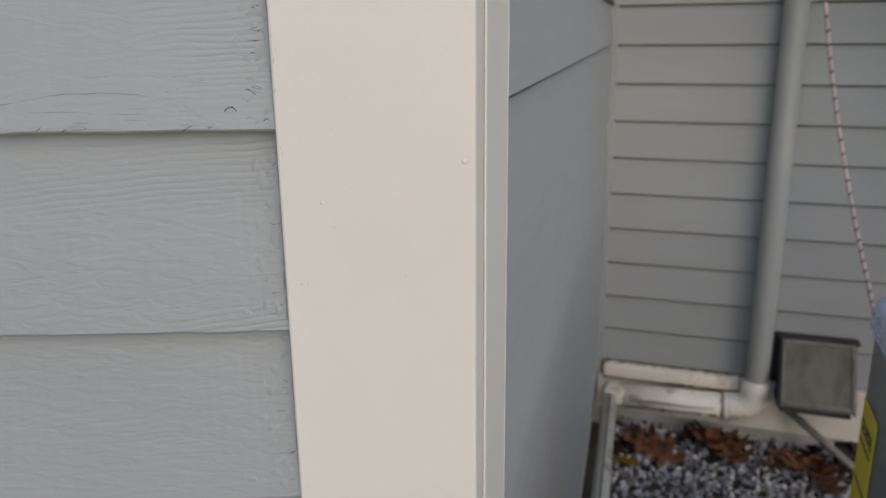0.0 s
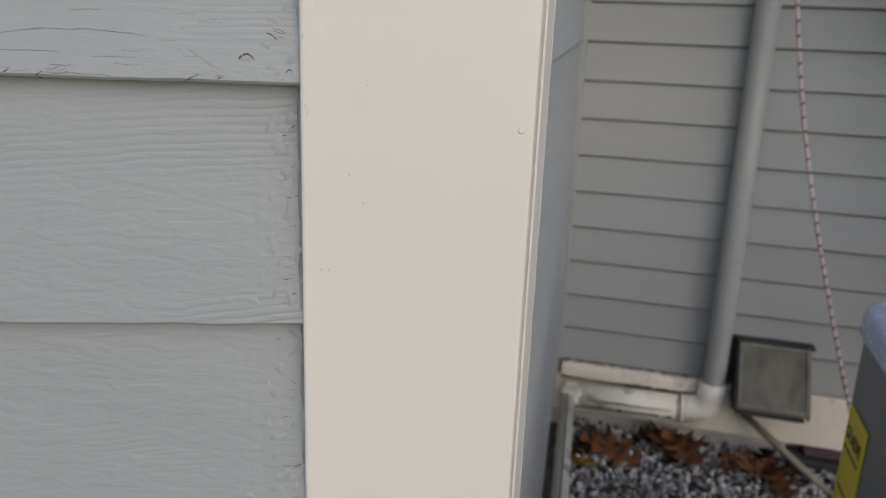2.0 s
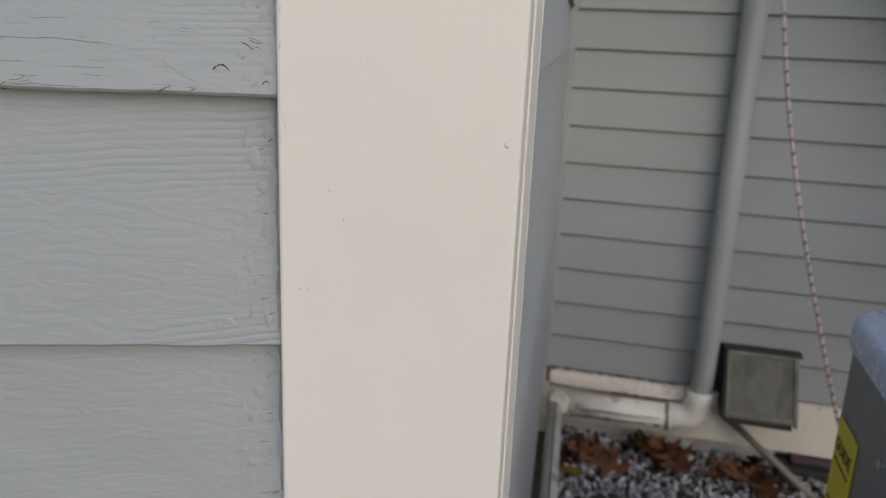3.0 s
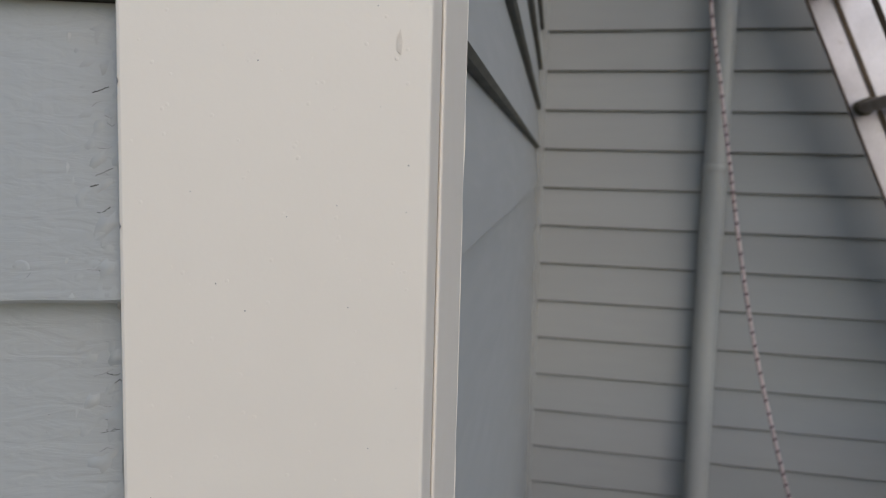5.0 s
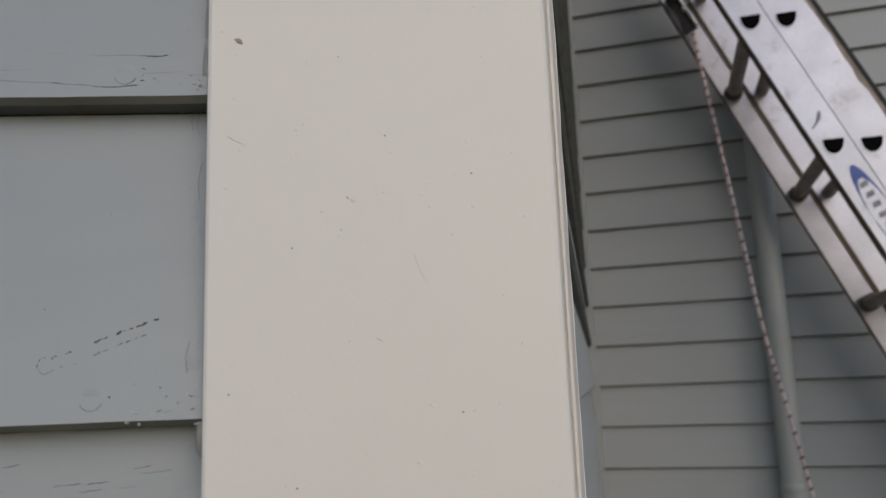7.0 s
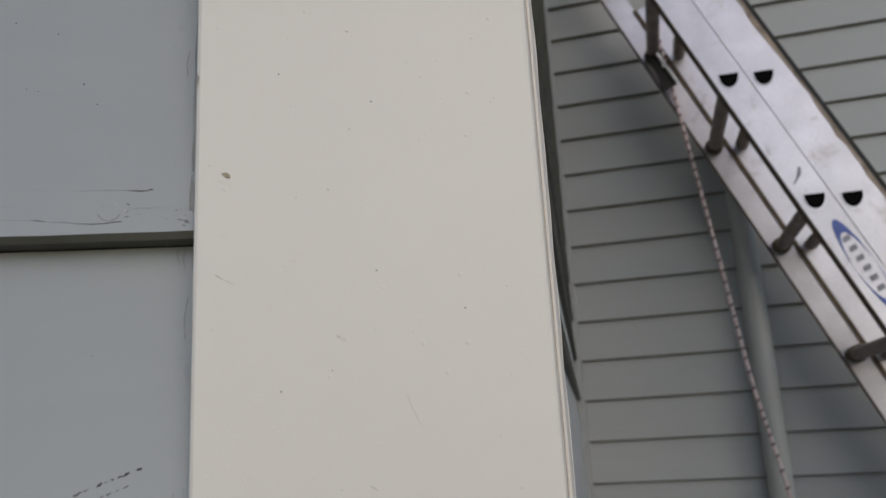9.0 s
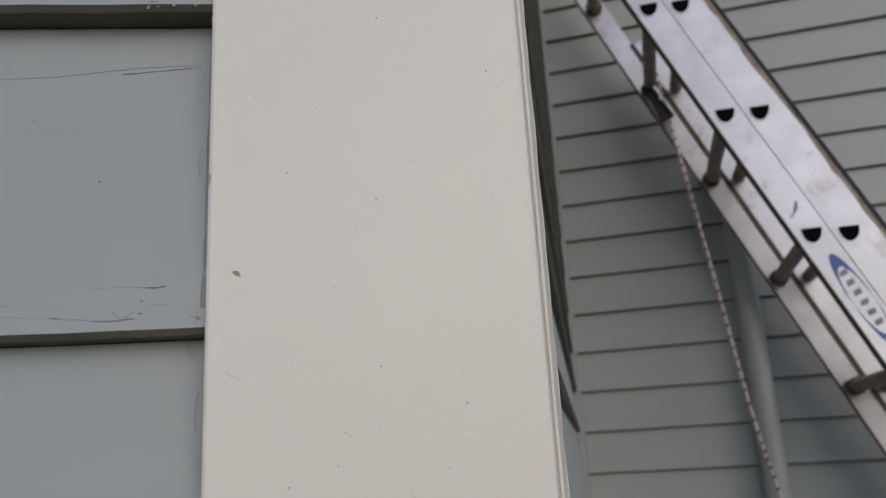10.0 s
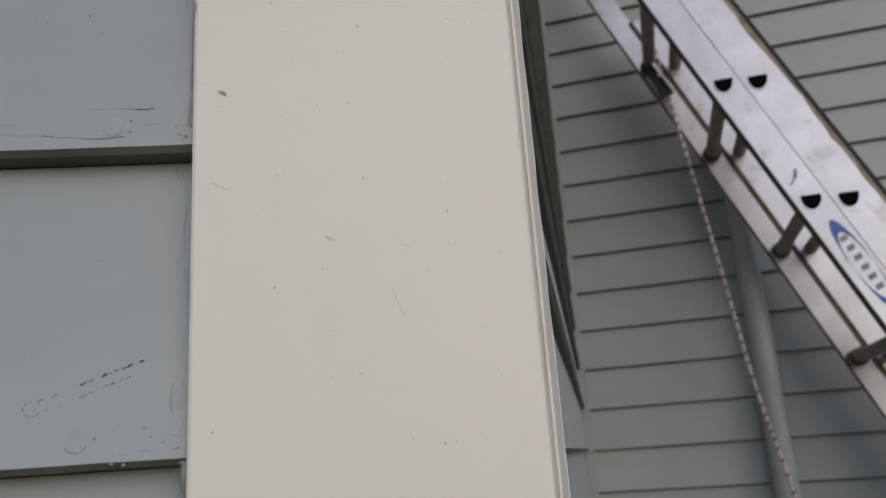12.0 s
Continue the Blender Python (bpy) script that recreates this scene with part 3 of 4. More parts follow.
def ladder():
    lad = tagged(base("extension_ladder", (1.42, -0.34, 0.06)), "weathered aluminium extension ladder leaning against the house wall", "ladder")
    bottom, top = -2.22, 1.06
    ya, yb = -0.545, -0.140
    near_fly = part("fly_rail", rail(-0.028, 0.0285, ya, 1, -1.9, top), M_ALU, lad, "scuffed aluminium rail")
    near_base = part("base_rail", rail(0.0315, 0.108, ya + 0.004, 1, bottom, top - 0.35, 0.034), M_ALU, lad, "scuffed aluminium rail")
    part("fly_rail", rail(-0.028, 0.0285, yb, 1, -1.9, top, 0.016), M_ALU, lad, "bright inner face of the far rail")
    part("base_rail", rail(0.0315, 0.108, yb + 0.004, 1, bottom, top - 0.35, 0.016), M_ALU, lad, "bright inner face of the far rail")
    part("edge_strip", prism([ladder_point(bottom, b, y) for b, y in ((0.1085, ya + 0.003), (0.1165, ya + 0.003), (0.1165, ya + 0.03), (0.1085, ya + 0.03))], LD * (top - 0.35 - bottom)), M_BLACK, lad, "dark grimy rail edge")
    # brown dirt packed on the flange edges
    for b0, b1, y0, y1, a0, a1 in ((0.0225, 0.0325, yb - 0.004, yb + 0.006, -1.9, top - 0.35), (-0.0292, -0.0255, yb - 0.003, yb + 0.004, -1.9, top), (0.1000, 0.1085, yb + 0.001, yb + 0.006, bottom, top - 0.35), (-0.0296, -0.0284, ya - 0.0004, ya + 0.030, -1.9, top)):
        part("edge_strip", prism([ladder_point(a0, b, y) for b, y in ((b0, y0), (b1, y0), (b1, y1), (b0, y1))], LD * (a1 - a0)), M_BROWN, lad, "brown grimy rail edge")
    bm = bmesh.new()
    edge = []
    for i in range(121):
        a = bottom + (top - 0.37 - bottom) * i / 120
        edge.append((a, 0.1045 - max(0.0, 0.004 + 0.010 * noise.noise((a * 7, 3, 1)) + 0.005 * noise.noise((a * 31, 1, 6)))))
    for (a0, w0), (a1, w1) in zip(edge, edge[1:]):
        prism([ladder_point(a0, 0.1078, ya + 0.0034), ladder_point(a0, w0, ya + 0.0034), ladder_point(a1, w1, ya + 0.0034), ladder_point(a1, 0.1078, ya + 0.0034)], (0, 0.0003, 0), bm)
    part("edge_grime", bm, M_BROWNTHIN, near_base, "brown grime creeping in from the rail edge")
    for k in range(-6, 4):
        a = k * RUNG
        part("rung", rung(a, 0.0, ya + 0.001, yb - 0.001), M_RUNG, lad, "grimy ribbed rung")
        part("rung_rim", d_ring(a, 0.0, ya - 0.0012, 0.002, 0.0200, 0.0285), M_ALU, lad, "flared rim of the rung")
        # no opening is cut: a black disc gives the hollow's shade
        part("rung_end", d_ring(a, 0.0, ya - 0.0018, 0.002, 0.0178), M_HOLE_SHADE, lad, "black disc for the shade in the rung end")
        if a < top - 0.4:
            part("rung", rung(a - 0.029, 0.0575, ya + 0.005, yb - 0.005), M_RUNG, lad, "grimy ribbed rung")
            part("rung_rim", d_ring(a - 0.029, 0.0575, ya + 0.0028, 0.002, 0.0200, 0.0285), M_ALU, lad, "flared rim of the rung")
            part("rung_end", d_ring(a - 0.029, 0.0575, ya + 0.0022, 0.002, 0.0178), M_HOLE_SHADE, lad, "black disc for the shade in the rung end")
    for k in range(-6, 4):
        part("rung_collar", rung(k * RUNG, 0.0, yb - 0.020, yb - 0.004, 0.0215), M_GRIME, lad, "grimy rung collar")
    lock = part("rung_lock", prism([ladder_point(0.515 + da, -0.012 + db, yb - 0.040) for da, db in ((-0.05, -0.018), (-0.05, 0.016), (0.01, 0.026), (0.06, 0.012), (0.06, -0.012), (0.0, -0.006))], (0, 0.012, 0), bevel=0.002), M_BLACK, lad, "black hooked rung lock")
    part("lock_spring", tube([ladder_point(0.47, 0.004, yb - 0.046), ladder_point(0.57, 0.002, yb - 0.046)], 0.005, 10), M_STEEL, lock, "steel lock spring")
    part("lock_pin", tube([ladder_point(0.52, 0.0, yb - 0.05), ladder_point(0.52, 0.0, yb - 0.02)], 0.006, 10), M_STEEL, lock, "steel pin")
    for y in (ya + 0.01, yb - 0.04):
        part("foot", prism([ladder_point(bottom - 0.03, b, y) for b in (0.03, 0.115)] + [ladder_point(bottom + 0.02, b, y) for b in (0.115, 0.03)], (0, 0.03, 0)), M_BLACK, lad, "rubber foot")
    # badge: two blue crescents round a row of plain grey bars
    mid = (-0.148, 0.004)
    for s in (-1, 1):
        o = []
        for i in range(13):
            t = radians(-90 + 180 * i / 12)
            o.append((mid[0] + s * 0.098 * math.cos(t), mid[1] + 0.0185 * math.sin(t)))
        q = []
        for i in range(13):
            t = radians(90 - 180 * i / 12)
            q.append((mid[0] + s * 0.070 * math.cos(t), mid[1] + 0.0178 * math.sin(t)))
        bm = prism([ladder_point(a, b, ya - 0.0009) for a, b in o + q[1:-1]], (0, 0.0007, 0))
        part("badge", bm, M_BLUE, near_fly, "blue printed crescent")
    for i in range(6):
        a = mid[0] + 0.052 - i * 0.0205
        part("badge_bar", prism([ladder_point(a + da, mid[1] + db, ya - 0.0007) for da, db in ((0, -0.008), (0.010, -0.006), (0.010, 0.008), (0, 0.006))], (0, 0.0005, 0)), M_DECALGREY, near_fly, "grey printed bar")
    part("scuff", prism([ladder_point(0.055 + da, 0.004 + db, ya - 0.0006) for da, db in ((-0.012, -0.022), (-0.006, -0.01), (0.012, 0.004), (0.008, 0.008), (-0.004, 0.001), (-0.014, -0.018))], (0, 0.0004, 0)), M_DECALGREY, near_fly, "dark scuff mark")


ladder()


def rope():
    pts = [(0.268, 2.90), (0.305, 2.58), (0.351, 2.20), (0.398, 1.80), (0.43, 1.62), (0.487, 1.29), (0.538, 1.037), (0.605, 0.784), (0.669, 0.576), (0.737, 0.37), (0.80, 0.20), (0.86, 0.066)]
    fine = []
    for i in range(len(pts) - 1):
        p0, p1, p2, p3 = (Vector((*pts[max(0, min(len(pts) - 1, i + k))], 0)) for k in (-1, 0, 1, 2))
        for j in range(8):
            t = j / 8
            v = 0.5 * ((2 * p1) + (p2 - p0) * t + (2 * p0 - 5 * p1 + 4 * p2 - p3) * t * t + (3 * p1 - p0 - 3 * p2 + p3) * t ** 3)
            fine.append(Vector((v.x, -0.155, v.y)))
    r = tagged(base("rope", (0.86, -0.155, 0.066)), "pink and white braided rope with dark flecks hanging from the ladder", "rope")
    part("core", tube(fine, 0.0047, 8), M_ROPE, r, smooth=True)
    bm = bmesh.new()
    for a, b in zip(fine, fine[1:]):
        d = (b - a)
        n = max(1, int(d.length / 0.021))
        for j in range(n):
            c = a + d * (j + 0.5) / n
            dn = d.normalized()
            sdv = Vector((dn.z, 0, -dn.x))
            prism([c + sdv * x + dn * z + Vector((0, -0.0053, 0)) for x, z in ((-0.004, -0.003), (0.004, 0.000), (0.004, 0.005), (-0.004, 0.002))], (0, 0.003, 0), bm)
    tagged(part("fleck", bm, M_ROPEDARK, r, "dark woven flecks"), kind="stuff")


rope()


# ---- leaves ----
def leaf_mesh(name, material, seed):
    rnd = random.Random(seed)
    lobes = 4
    bm = bmesh.new()
    curl, bend = rnd.uniform(0.3, 0.9), rnd.uniform(-0.5, 0.6)
    def put(t, w):
        return Vector((t - 0.5, w, curl * w * w * 1.6 + bend * (t - 0.5) ** 2 + 0.05 * noise.noise((t * 5, w * 9, seed)) + 0.06))
    n = lobes * 6
    mid = [bm.verts.new(put(i / n, 0)) for i in range(n + 1)]
    for sgn in (1, -1):
        edge = []
        for i in range(n + 1):
            t = i / n
            w = (0.10 + 0.30 * math.sin(math.pi * min(1, t * 0.95 + 0.08))) * (0.60 + 0.40 * math.cos(2 * math.pi * (t * lobes - 0.5)))
            edge.append(bm.verts.new(put(t, sgn * max(0.02, w * rnd.uniform(0.9, 1.1)))))
        for i in range(n):
            bm.faces.new((mid[i], mid[i + 1], edge[i + 1], edge[i]) if sgn == 1 else (mid[i + 1], mid[i], edge[i], edge[i + 1]))
    bmesh.ops.solidify(bm, geom=bm.faces[:], thickness=0.008)
    return mesh_of(name, bm, material, True)


def leaves():
    meshes = [leaf_mesh("leaf", M_LEAF, s) for s in range(3)] + [leaf_mesh("leaf", M_LEAFDARK, s) for s in range(3, 5)]
    yellow = leaf_mesh("leaf", M_LEAFY, 9)
    rnd = random.Random(11)
    spots = [(0.17, -0.14, 0.16, 0, 20), (0.13, -0.10, 0.12, 3, 100), (0.10, -0.16, 0.12, 4, 60), (0.20, -0.19, 0.15, 1, 160),
             (0.33, -0.07, 0.17, 0, 70), (0.38, -0.10, 0.16, 2, 130), (0.40, -0.05, 0.13, 1, 10), (0.35, -0.12, 0.10, 3, 200), (0.30, -0.04, 0.11, 4, 30),
             (0.57, -0.13, 0.13, 1, 40), (0.62, -0.18, 0.12, 2, 120), (0.60, -0.09, 0.13, 4, 80), (0.66, -0.13, 0.12, 3, 0), (0.53, -0.10, 0.10, 0, 150), (0.49, -0.16, 0.09, 2, 75)]
    for x, y, size, k, turn in spots:
        ob = new("leaf", meshes[k])
        ob.matrix_basis = pose(x, y, 0.066, rnd.uniform(-22, 22), rnd.uniform(-22, 22), turn) @ Matrix.Scale(size, 4)
        tagged(ob, "dry curled brown oak leaf on the gravel" if k < 3 else "dark wet oak leaf on the gravel", "leaf", "fallen leaves")
    ob = new("leaf", yellow)
    ob.matrix_basis = pose(0.115, -0.25, 0.068, 5, -8, -25) @ Matrix.Scale(0.085, 4)
    tagged(ob, "small yellow fallen leaf on the gravel", "leaf", "fallen leaves")


leaves()

# ---- small wear on the near wall ----
def near_at(u, z, out=0.0):
    """A place on the near wall: u metres along from the trim's left edge, z up, out from the board edge plane."""
    return TL + U * u + N * out + Vector((0, 0, z))


def on_board(u, z, lift=0.0005):
    """The same, on the sloping face of the lap board that covers height z."""
    k = int((z - Z_FIRST) / LAP)
    if z < Z_FIRST + k * LAP + SHIFT.get(k, 0.0):
        k -= 1
    drop = (z - Z_FIRST - k * LAP - SHIFT.get(k, 0.0)) / (LAP + 0.018) * (DEEP + 0.0012)
    return near_at(u, z, lift - NEAR_SET - drop)


NEAR_SET = 0.003
SHIFT = {8: -0.0025, 9: 0.001, 10: -0.003, 11: 0.003, 12: -0.003, 13: 0.008, 14: 0.009, 15: -0.003}     # the near courses were laid a little unevenly


def disc(c, out, r, h, seg=12, bm=None):
    bm = bm or bmesh.new()
    side = out.cross(Vector((0, 0, 1))).normalized()
    up = side.cross(out).normalized()
    rings = []
    for rr, hh in ((r, 0), (r * 0.9, h * 0.8), (r * 0.6, h)):
        rings.append([bm.verts.new(c + out * hh + rr * (math.cos(2 * math.pi * i / seg) * side + math.sin(2 * math.pi * i / seg) * up)) for i in range(seg)])
    for a, b in zip(rings, rings[1:]):
        for i in range(seg):
            bm.faces.new((a[i], a[(i + 1) % seg], b[(i + 1) % seg], b[i]))
    bm.faces.new(rings[-1])
    return bm


STROKE_RND = random.Random(77)


def stroke(points, r, bm=None):
    """A thin irregular groove line through points."""
    fine = []
    rnd = STROKE_RND
    for p, q in zip(points, points[1:]):
        for j in range(5):
            v = Vector(p).lerp(Vector(q), j / 5)
            fine.append(v + Vector((0, 0, rnd.uniform(-1, 1) * r * 1.0)))
    fine.append(Vector(points[-1]))
    return tube(fine, r, 5, bm, radii=[r * rnd.uniform(0.3, 1.1) for _ in fine])


rnd = random.Random(21)
for k in range(4, 22):
    z = Z_FIRST + k * LAP + SHIFT.get(k, 0.0) + rnd.uniform(0.0085, 0.0115)
    if k == 14:
        z = Z_FIRST + k * LAP + SHIFT[14] + 0.0078
    u = {9: -0.0215, 8: -0.022, 13: -0.022, 14: -0.0294, 15: -0.0235}.get(k, rnd.uniform(-0.034, -0.02))
    part("nail_head", disc(on_board(u, z, 0.0), N, 0.0030, 0.0003 if k < 12 else 0.00013), M_SMOOTH if k > 11 else M_ROUGH, near, "painted-over nail head", smooth=True)
    if k in (9, 11, 13, 14, 15, 16):
        cr = [on_board(u + 0.0031 * math.cos(radians(t)), z + 0.0031 * math.sin(radians(t)), 0.0002) for t in (range(20, 161, 20) if k == 9 else range(200, 341, 20))]
        part("paint_crack", stroke(cr, 0.00042 if k == 9 else 0.00016), M_CRACK if k == 9 else M_FINE, near)
# long crack above a lap edge, and shorter splits at the board ends
za = Z_FIRST + 9 * LAP
crack = ((-0.135, 0.0145), (-0.1175, 0.0175), (-0.1016, 0.0200), (-0.091, 0.0197), (-0.083, 0.0203), (-0.075, 0.0197), (-0.0645, 0.0189), (-0.057, 0.0174), (-0.0484, 0.0168), (-0.0431, 0.0131), (-0.0378, 0.0092), (-0.0325, 0.0063), (-0.0263, 0.0048))
part("paint_crack", stroke([on_board(u, za + h, 0.0001) for u, h in crack], 0.00017), M_FINE, near)
# lifted splinters and long splits below the crack
for u0, u1, h in ((-0.070, -0.052, 0.0125), (-0.082, -0.058, 0.0098), (-0.098, -0.090, 0.0062), (-0.064, -0.047, 0.0135), (-0.073, -0.050, 0.0072), (-0.100, -0.075, 0.0030), (-0.060, -0.038, 0.0042), (-0.052, -0.041, 0.0110), (-0.040, -0.022, 0.0245), (-0.036, -0.008, 0.0368), (-0.036, -0.014, 0.0258), (-0.120, -0.095, 0.0112)):
    n = 5
    part("paint_split", stroke([on_board(u0 + (u1 - u0) * i / n, za + h + 0.0007 * noise.noise((i * 1.7, h * 900, 2)), 0.0001) for i in range(n + 1)], 0.00016), M_FINE, near)
for u, h, a0 in ((-0.0115, 0.0200, -32), (-0.043, 0.0028, 25), (-0.033, 0.0022, 35), (-0.116, 0.0022, 40), (-0.1035, 0.0015, 40)):
    dx, dz = 0.0028 * math.cos(radians(a0)), 0.0028 * math.sin(radians(a0))
    part("paint_split", stroke([on_board(u - dx, za + h - dz, 0.0002), on_board(u, za + h + 0.0003, 0.0002), on_board(u + dx, za + h + dz, 0.0002)], 0.00024), M_CRACK, near)
for k in range(6, 12):
    for _ in range(13):
        z = Z_FIRST + k * LAP + rnd.uniform(0.006, 0.09)
        u = rnd.uniform(-0.007, -0.002)
        w = rnd.uniform(0.002, 0.006)
        part("paint_crack", stroke([on_board(u - w, z + rnd.uniform(-0.0015, 0.0008), 0.0001), on_board(u - w * 0.5, z + rnd.uniform(-0.0006, 0.0006), 0.0001), on_board(u, z + rnd.uniform(-0.0012, 0.0015), 0.0001)], rnd.uniform(0.0001, 0.00024)), rnd.choice((M_CRACK, M_FINE)), near)
    for _ in range(5):
        z = Z_FIRST + k * LAP + rnd.uniform(0.003, 0.03)
        u = rnd.uniform(-0.11, -0.02)
        w = rnd.uniform(0.004, 0.014)
        part("paint_crack", stroke([on_board(u - w, z + rnd.uniform(-0.0006, 0.0004), 0.0001), on_board(u - w * 0.4, z + rnd.uniform(-0.0003, 0.0005), 0.0001), on_board(u, z, 0.0001)], 0.00012), M_FINE, near)
# ragged lower edges of the two weathered boards
for k, n in ((9, 12), (8, 6), (10, 4)):
    for _ in range(n):
        z = Z_FIRST + k * LAP + SHIFT.get(k, 0.0) + rnd.uniform(0.0012, 0.004)
        u = rnd.uniform(-0.15, -0.004)
        w = rnd.uniform(0.002, 0.007)
        part("edge_split", stroke([on_board(u - w, z - 0.0004, 0.0001), on_board(u - w * 0.3, z + rnd.uniform(-0.0004, 0.0006), 0.0001), on_board(u, z + 0.0008, 0.0001)], rnd.uniform(0.0001, 0.00022)), M_FINE, near)
# pits in the weathered boards
bm = bmesh.new()
for i in range(80):
    k = rnd.choice((7, 8, 8, 9, 9, 10))
    z = Z_FIRST + k * LAP + SHIFT.get(k, 0.0) + rnd.uniform(0.006, 0.09)
    disc(on_board(rnd.uniform(-0.15, -0.004), z, 0.0002), N, rnd.choice((0.00013, 0.00018, 0.00022, 0.0003)), 0.0001, 6, bm)
tagged(part("paint_pits", bm, M_FINE, near, "tiny pits in the weathered paint"), kind="stuff")
bm = bmesh.new()
for i in range(46):
    k = rnd.choice((12, 13, 14, 15, 15, 16, 16))
    z = Z_FIRST + k * LAP + SHIFT.get(k, 0.0) + rnd.uniform(0.006, 0.085)
    disc(on_board(rnd.uniform(-0.09, -0.004), z, 0.0002), N, rnd.choice((0.00014, 0.0002, 0.0003)), 0.0001, 6, bm)
tagged(part("paint_pits", bm, M_CRACK, near, "tiny dark pits in the paint"), kind="stuff")
for i in range(9):
    u, z = rnd.uniform(-0.06, -0.006), Z_FIRST + 13 * LAP + SHIFT[13] + rnd.uniform(0.080, 0.094)
    w = rnd.uniform(0.003, 0.009)
    part("worn_streak", stroke([on_board(u - w, z, 0.0001), on_board(u - w / 2, z + 0.0002, 0.0001), on_board(u, z + 0.0005, 0.0001)], rnd.uniform(0.0001, 0.0002)), M_FINE, near)
# a looped scratch in the paint of one upper board
zg = Z_FIRST + 14 * LAP + SHIFT[14]
for line, r in ((((-0.0405, 0.0190), (-0.0336, 0.0212), (-0.0259, 0.0243), (-0.0193, 0.0265), (-0.0127, 0.0288)), 0.00026), (((-0.0385, 0.0162), (-0.0316, 0.0184), (-0.0238, 0.0217), (-0.0156, 0.0247)), 0.00017)):
    for (u0, h0), (u1, h1) in zip(line, line[1:]):
        for i in range(4):
            if rnd.random() < 0.18:
                continue
            f0, f1 = (i + rnd.uniform(0, 0.2)) / 4, (i + rnd.uniform(0.65, 0.95)) / 4
            pts = [on_board(u0 + (u1 - u0) * f, zg + h0 + (h1 - h0) * f + rnd.uniform(-0.0002, 0.0002), 0.0001) for f in (f0, (f0 + f1) / 2, f1)]
            part("scratch", stroke(pts, r * rnd.uniform(0.35, 1.25)), M_CRACK, near)
loop = [on_board(-0.0417 + 0.0023 * math.cos(radians(t)), zg + 0.0171 + 0.0023 * math.sin(radians(t)), 0.0001) for t in range(100, 331, 23)]
part("scratch", stroke(loop, 0.00022), M_CRACK, near)
for k, h0, h1 in ((15, 0.0065, 0.0055), (16, 0.017, 0.020), (15, 0.082, 0.086)):
    zz = Z_FIRST + k * LAP
    part("paint_crack", stroke([on_board(-0.075, zz + h0, 0.0001), on_board(-0.05, zz + h0 + 0.001, 0.0001), on_board(-0.025, zz + h1, 0.0001), on_board(-0.004, zz + h1 + 0.001, 0.0001)], 0.0001), M_FINE, near)

# each board's open gap and its shade drawn dark, and crumbling paint by the trim
for k in range(6, 22):
    z = Z_FIRST + k * LAP + SHIFT.get(k, 0.0)
    part("lap_gap", tube([on_board(-0.20 + 0.0066 * i, z - 0.0001 + 0.00012 * noise.noise((i * 0.9, k, 4)), -0.0001) for i in range(31)], 0.0004, 6), M_CRACK, near, "dark line for the gap under the board and its shade")
z15 = Z_FIRST + 15 * LAP + SHIFT[15]
for pts, r, m in ((((-0.115, 0.0105), (-0.080, 0.0088), (-0.044, 0.0062)), 0.00008, M_FINE), (((-0.044, 0.0062), (-0.034, 0.0052), (-0.028, 0.0046), (-0.020, 0.0052)), 0.00016, M_CRACK),
                  (((-0.046, 0.0155), (-0.032, 0.0146), (-0.019, 0.0146)), 0.00008, M_FINE), (((-0.019, 0.0146), (-0.015, 0.0140), (-0.012, 0.0146)), 0.00016, M_CRACK),
                  (((-0.030, 0.0866), (-0.018, 0.0876), (-0.008, 0.0888)), 0.0001, M_CRACK)):
    part("paint_crack", stroke([on_board(u, z15 + h, 0.0002) for u, h in pts], r), m, near)
for k in (14, 15, 16):
    zk = Z_FIRST + k * LAP + SHIFT.get(k, 0.0)
    for _ in range(14):
        u, h = -0.002 - 0.017 * rnd.random() ** 1.5, rnd.uniform(0.002, 0.011)
        w = rnd.uniform(0.0004, 0.0014)
        part("paint_crumb", stroke([on_board(u - w, zk + h, 0.0004), on_board(u, zk + h + rnd.uniform(-0.0006, 0.0006), 0.0003)], rnd.uniform(0.00005, 0.00014)), rnd.choice((M_CRACK, M_FINE, M_TANGREY)), near)
    for _ in range(5):
        u = -0.001 - 0.02 * rnd.random()
        part("paint_flake", disc(on_board(u, zk + rnd.uniform(0.0002, 0.0018), 0.0004), N, rnd.uniform(0.0003, 0.0006), 0.0004, 6), M_CAULK, near, "grey lifted paint flake")

# caulk bead between boards and trim
bead, radii = [], []
z = 0.26
while z < 3.2:
    k = (z - Z_FIRST) / LAP
    back_off = (k - int(k)) * DEEP + 0.0016
    bead.append(near_at(-0.0008 + 0.0005 * noise.noise((z * 70, 0, 3)), z, -NEAR_SET - back_off * 0.8 - 0.0003))
    radii.append(0.0017 + 0.0006 * noise.noise((z * 110, 4, 1)))
    z += 0.0035
part("caulk_bead", tube(bead, 0.002, 6, radii=radii), M_CAULK, corner, "uneven grey caulk along the trim edge", smooth=True)

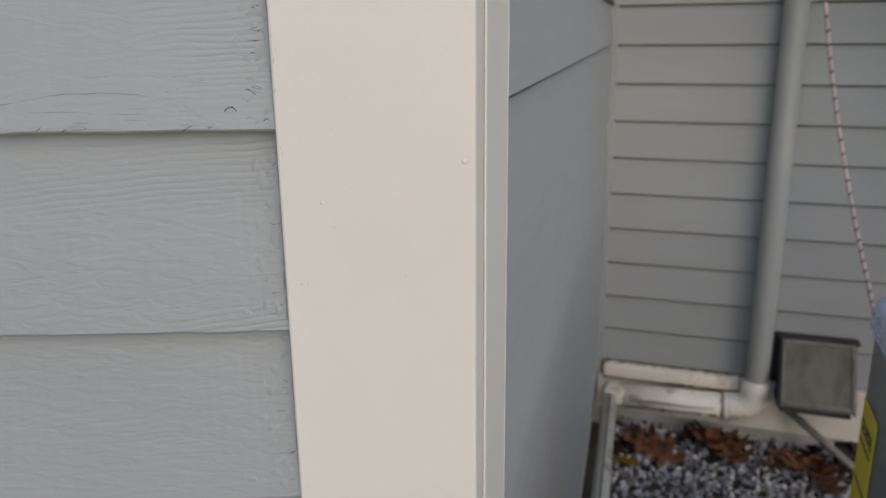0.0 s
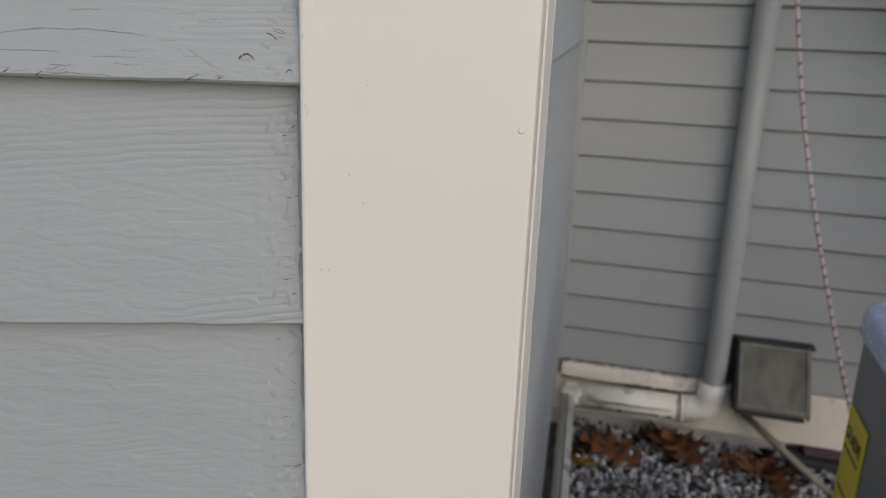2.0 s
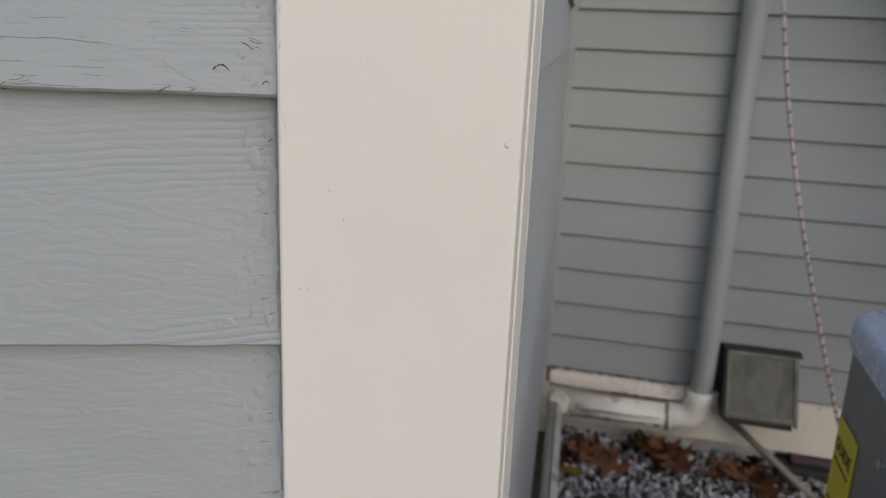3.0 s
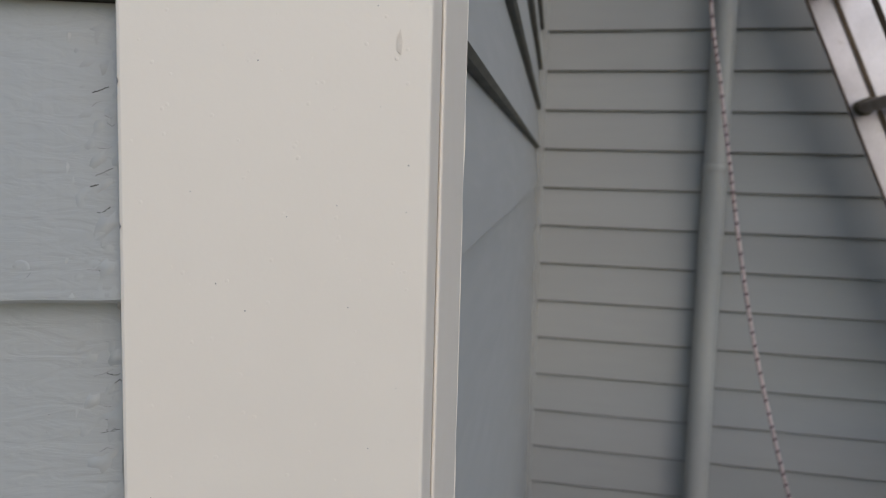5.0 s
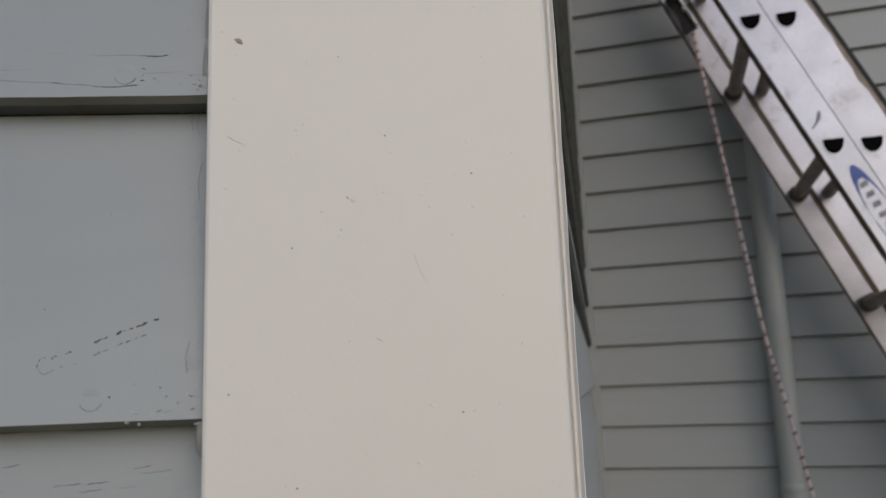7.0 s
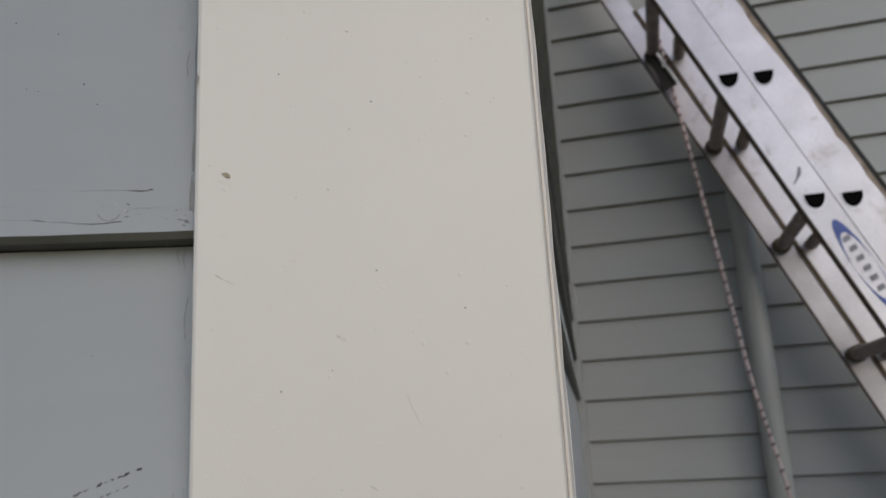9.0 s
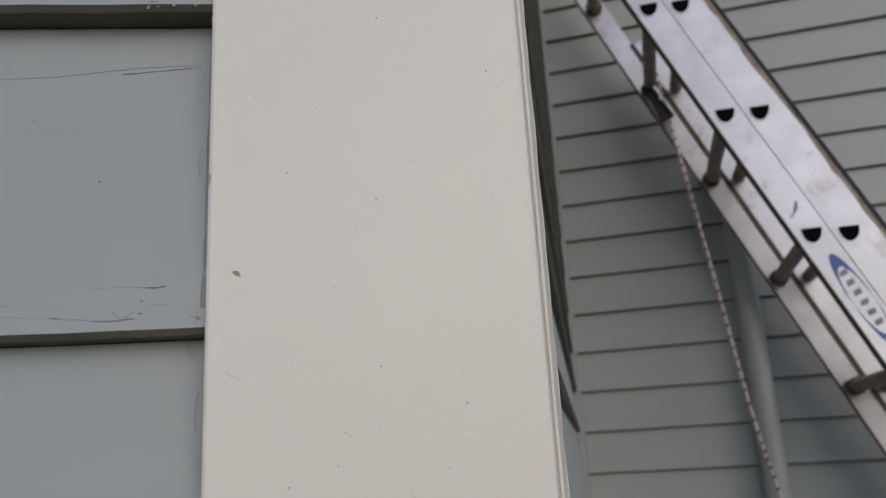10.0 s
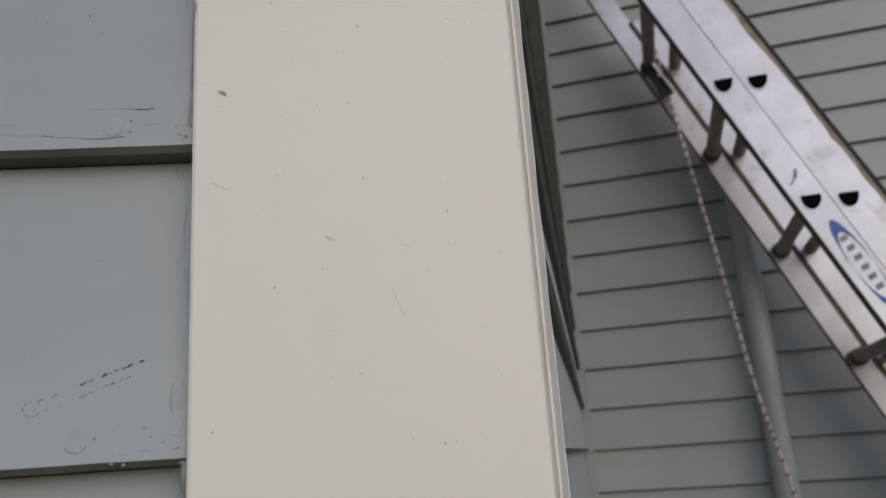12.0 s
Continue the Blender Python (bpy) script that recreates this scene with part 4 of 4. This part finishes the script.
# torn, caulked board ends beside the trim
for k in range(5, 22):
    bm = bmesh.new()
    grid = []
    amp = 0.0021 if k < 12 else 0.0006
    for i in range(41):
        z = Z_FIRST + k * LAP + SHIFT.get(k, 0.0) + 0.002 + (LAP - 0.010) * i / 40
        row = []
        for j in range(9):
            u = -0.0175 + 0.0172 * j / 8
            h = amp * (noise.noise((u * 260, z * 200, k * 3.1)) + 0.6 * noise.noise((u * 700, z * 420, k))) - 0.0007 * (1 - j / 8) + 0.0001
            row.append(bm.verts.new(on_board(u, z, h)))
        grid.append(row)
    for a, b in zip(grid, grid[1:]):
        for j in range(8):
            bm.faces.new((a[j], a[j + 1], b[j + 1], b[j]))
    part("rough_end", bm, M_SMOOTH, near, "torn and caulked board end", smooth=True)
for k, u, h, l in ((14, -0.0045, 0.086, 0.007), (14, -0.0062, 0.087, 0.006), (15, -0.0045, 0.083, 0.007), (15, -0.0060, 0.084, 0.006), (14, -0.0035, 0.068, 0.012), (14, -0.0048, 0.018, 0.008), (15, -0.004, 0.055, 0.009)):
    zz = Z_FIRST + k * LAP + SHIFT.get(k, 0.0) + h
    part("paint_crack", stroke([on_board(u, zz - l / 2, 0.0004), on_board(u - 0.0007, zz, 0.0004), on_board(u + 0.0002, zz + l / 2, 0.0004)], 0.0001), M_FINE, near)

# chips, dents and specks in the trim paint
def face_patch(name, u, z, shape, material, label, lift=0.0004):
    part(name, prism([near_at(u + du, z + dz, lift) for du, dz in shape], N * -0.0003), material, corner, label)


face_patch("paint_chip", 0.0215, 1.297, ((-0.002, -0.002), (0.0, -0.0075), (0.0022, -0.001), (0.0026, 0.004), (0.0045, 0.0085), (0.0028, 0.0065), (0.001, 0.003)), M_CHIP, "bare grey chip in the paint")
face_patch("paint_chip", 0.0088, 1.7935, ((-0.0012, 0.0006), (0.0, -0.0004), (0.0012, -0.0008), (0.0010, 0.0002), (0.0, 0.0009)), M_TAN, "small tan chip")
face_patch("paint_chip", 0.0865, 1.462, ((-0.0008, -0.003), (0.0006, -0.004), (0.0009, 0.0), (0.0002, 0.004), (-0.0008, 0.001)), M_TANGREY, "faint grey smudge")
for u, z, w, h in ((0.0035, 1.286, 0.0016, 0.009), (0.0075, 1.279, 0.0012, 0.010), (0.0022, 1.272, 0.0014, 0.004), (0.0045, 1.268, 0.0010, 0.005)):
    face_patch("paint_smear", u, z, ((-w * 0.4, -h), (w * 0.5, -h * 0.4), (w, h * 0.7), (w * 0.5, h), (-w * 0.3, h * 0.3)), M_TANGREY, "tan-grey smear in the paint", 0.0003)
for i in range(9):
    z = rnd.choice((rnd.uniform(1.188, 1.218), rnd.uniform(1.160, 1.172), rnd.uniform(1.24, 1.28)))
    h = rnd.uniform(0.0006, 0.0022)
    face_patch("paint_scuff", rnd.uniform(0.0014, 0.0034), z, ((-0.0003, -h), (0.0001, -h * 0.3), (0.0003, h * 0.8), (-0.0001, h)), M_TANGREY, "scuffed paint edge", 0.0003)
part("dent", disc(near_at(0.0915, 1.156, 0.0), N, 0.0016, 0.0005), M_TRIM, corner, "small raised paint blister", smooth=True)
part("dent", disc(near_at(0.0205, 1.136, 0.0), N, 0.0010, 0.0004), M_TRIM, corner, "small raised paint blister", smooth=True)
bm = bmesh.new()
for i in range(130):
    z = rnd.uniform(1.62, 2.12) if i % 3 else rnd.uniform(1.0, 1.62)
    disc(near_at(rnd.uniform(0.004, 0.093), z, 0.0001), N, rnd.choice((0.00013, 0.00016, 0.0002, 0.00028)), 0.0001, 6, bm)
tagged(part("specks", bm, M_CHIP, corner, "tiny dark paint specks"), kind="stuff")
bm = bmesh.new()
for i in range(420):
    z = rnd.uniform(0.95, 2.12)
    disc(near_at(rnd.uniform(0.004, 0.093), z, 0.00005), N, rnd.uniform(0.0003, 0.0007), 0.00009, 7, bm)
tagged(part("paint_nibs", bm, M_TRIM, corner, "tiny bumps in the cream paint"), kind="stuff")
bm = bmesh.new()
for i in range(120):
    disc(near_at(rnd.uniform(0.006, 0.05), rnd.uniform(1.665, 1.765), 0.00005), N, rnd.uniform(0.00015, 0.00038), rnd.uniform(0.0001, 0.0002), 7, bm)
tagged(part("paint_nibs", bm, M_TRIM, corner, "cluster of raised bumps in the cream paint"), kind="stuff")
for pts, r in ((((0.0565, 1.7310), (0.0580, 1.7265), (0.0602, 1.7222)), 0.00012), (((0.0385, 1.7475), (0.0408, 1.7462)), 0.0003), (((0.0060, 1.7655), (0.0085, 1.7640), (0.0110, 1.7628)), 0.00018), (((0.0460, 1.7085), (0.0474, 1.7078)), 0.00022)):
    part("paint_scratch", stroke([near_at(u, z, 0.0) for u, z in pts], r), M_TANGREY, corner, "fine scratch in the cream paint")
for i in range(9):
    z = rnd.uniform(1.0, 2.1)
    h = rnd.uniform(0.002, 0.006)
    e = near_at(0.0003, z, 0.0001)
    part("edge_chip", prism([e + Vector((0, 0, -h / 2)), e + U * rnd.uniform(0.0004, 0.0009) + Vector((0, 0, rnd.uniform(-h, h) * 0.3)), e + Vector((0, 0, h / 2))], N * 0.0002), M_CHIP if z < 1.45 else M_CAULK, corner)
for c in ((1.302, 0.0065), (1.285, 0.0085), (1.272, 0.012), (1.262, 0.004)):
    part("paint_crack", stroke([near_at(c[1], c[0] + dz, 0.0001) + U * du for dz, du in ((0.006, 0.001), (0.0, 0.0), (-0.006, -0.0006))], 0.0002), M_CRACK, corner)

# ---- siding boards ----
clad(back, [course("board", Vector((0.0, 0, 0)), Vector((1, 0, 0)), Y, 4.4, 30, M_SIDING)])
clad(side, [course("board", Vector((0.139, -1.70, 0)) - S * 0.0445, S, SN, 1.70 / abs(S.y) + 0.0445, 16, M_SIDING)], lift=0.004)
rough_meshes = [course("board", TL - U * 2.98 - N * NEAR_SET, U, N, 2.98, 480, M_ROUGH, 0.0006, s) for s in range(4)]
smooth_meshes = [course("board", TL - U * 2.98 - N * NEAR_SET, U, N, 2.98, 370, M_SMOOTH, 0.00025, s) for s in range(4)]
for k in range(int((WALL_TOP - Z_FIRST) / LAP) + 1):
    b = new("board", (rough_meshes if k < 12 else smooth_meshes)[k % 4])
    b.location = (0, 0, Z_FIRST + k * LAP + SHIFT.get(k, 0.0))
    b.parent = near
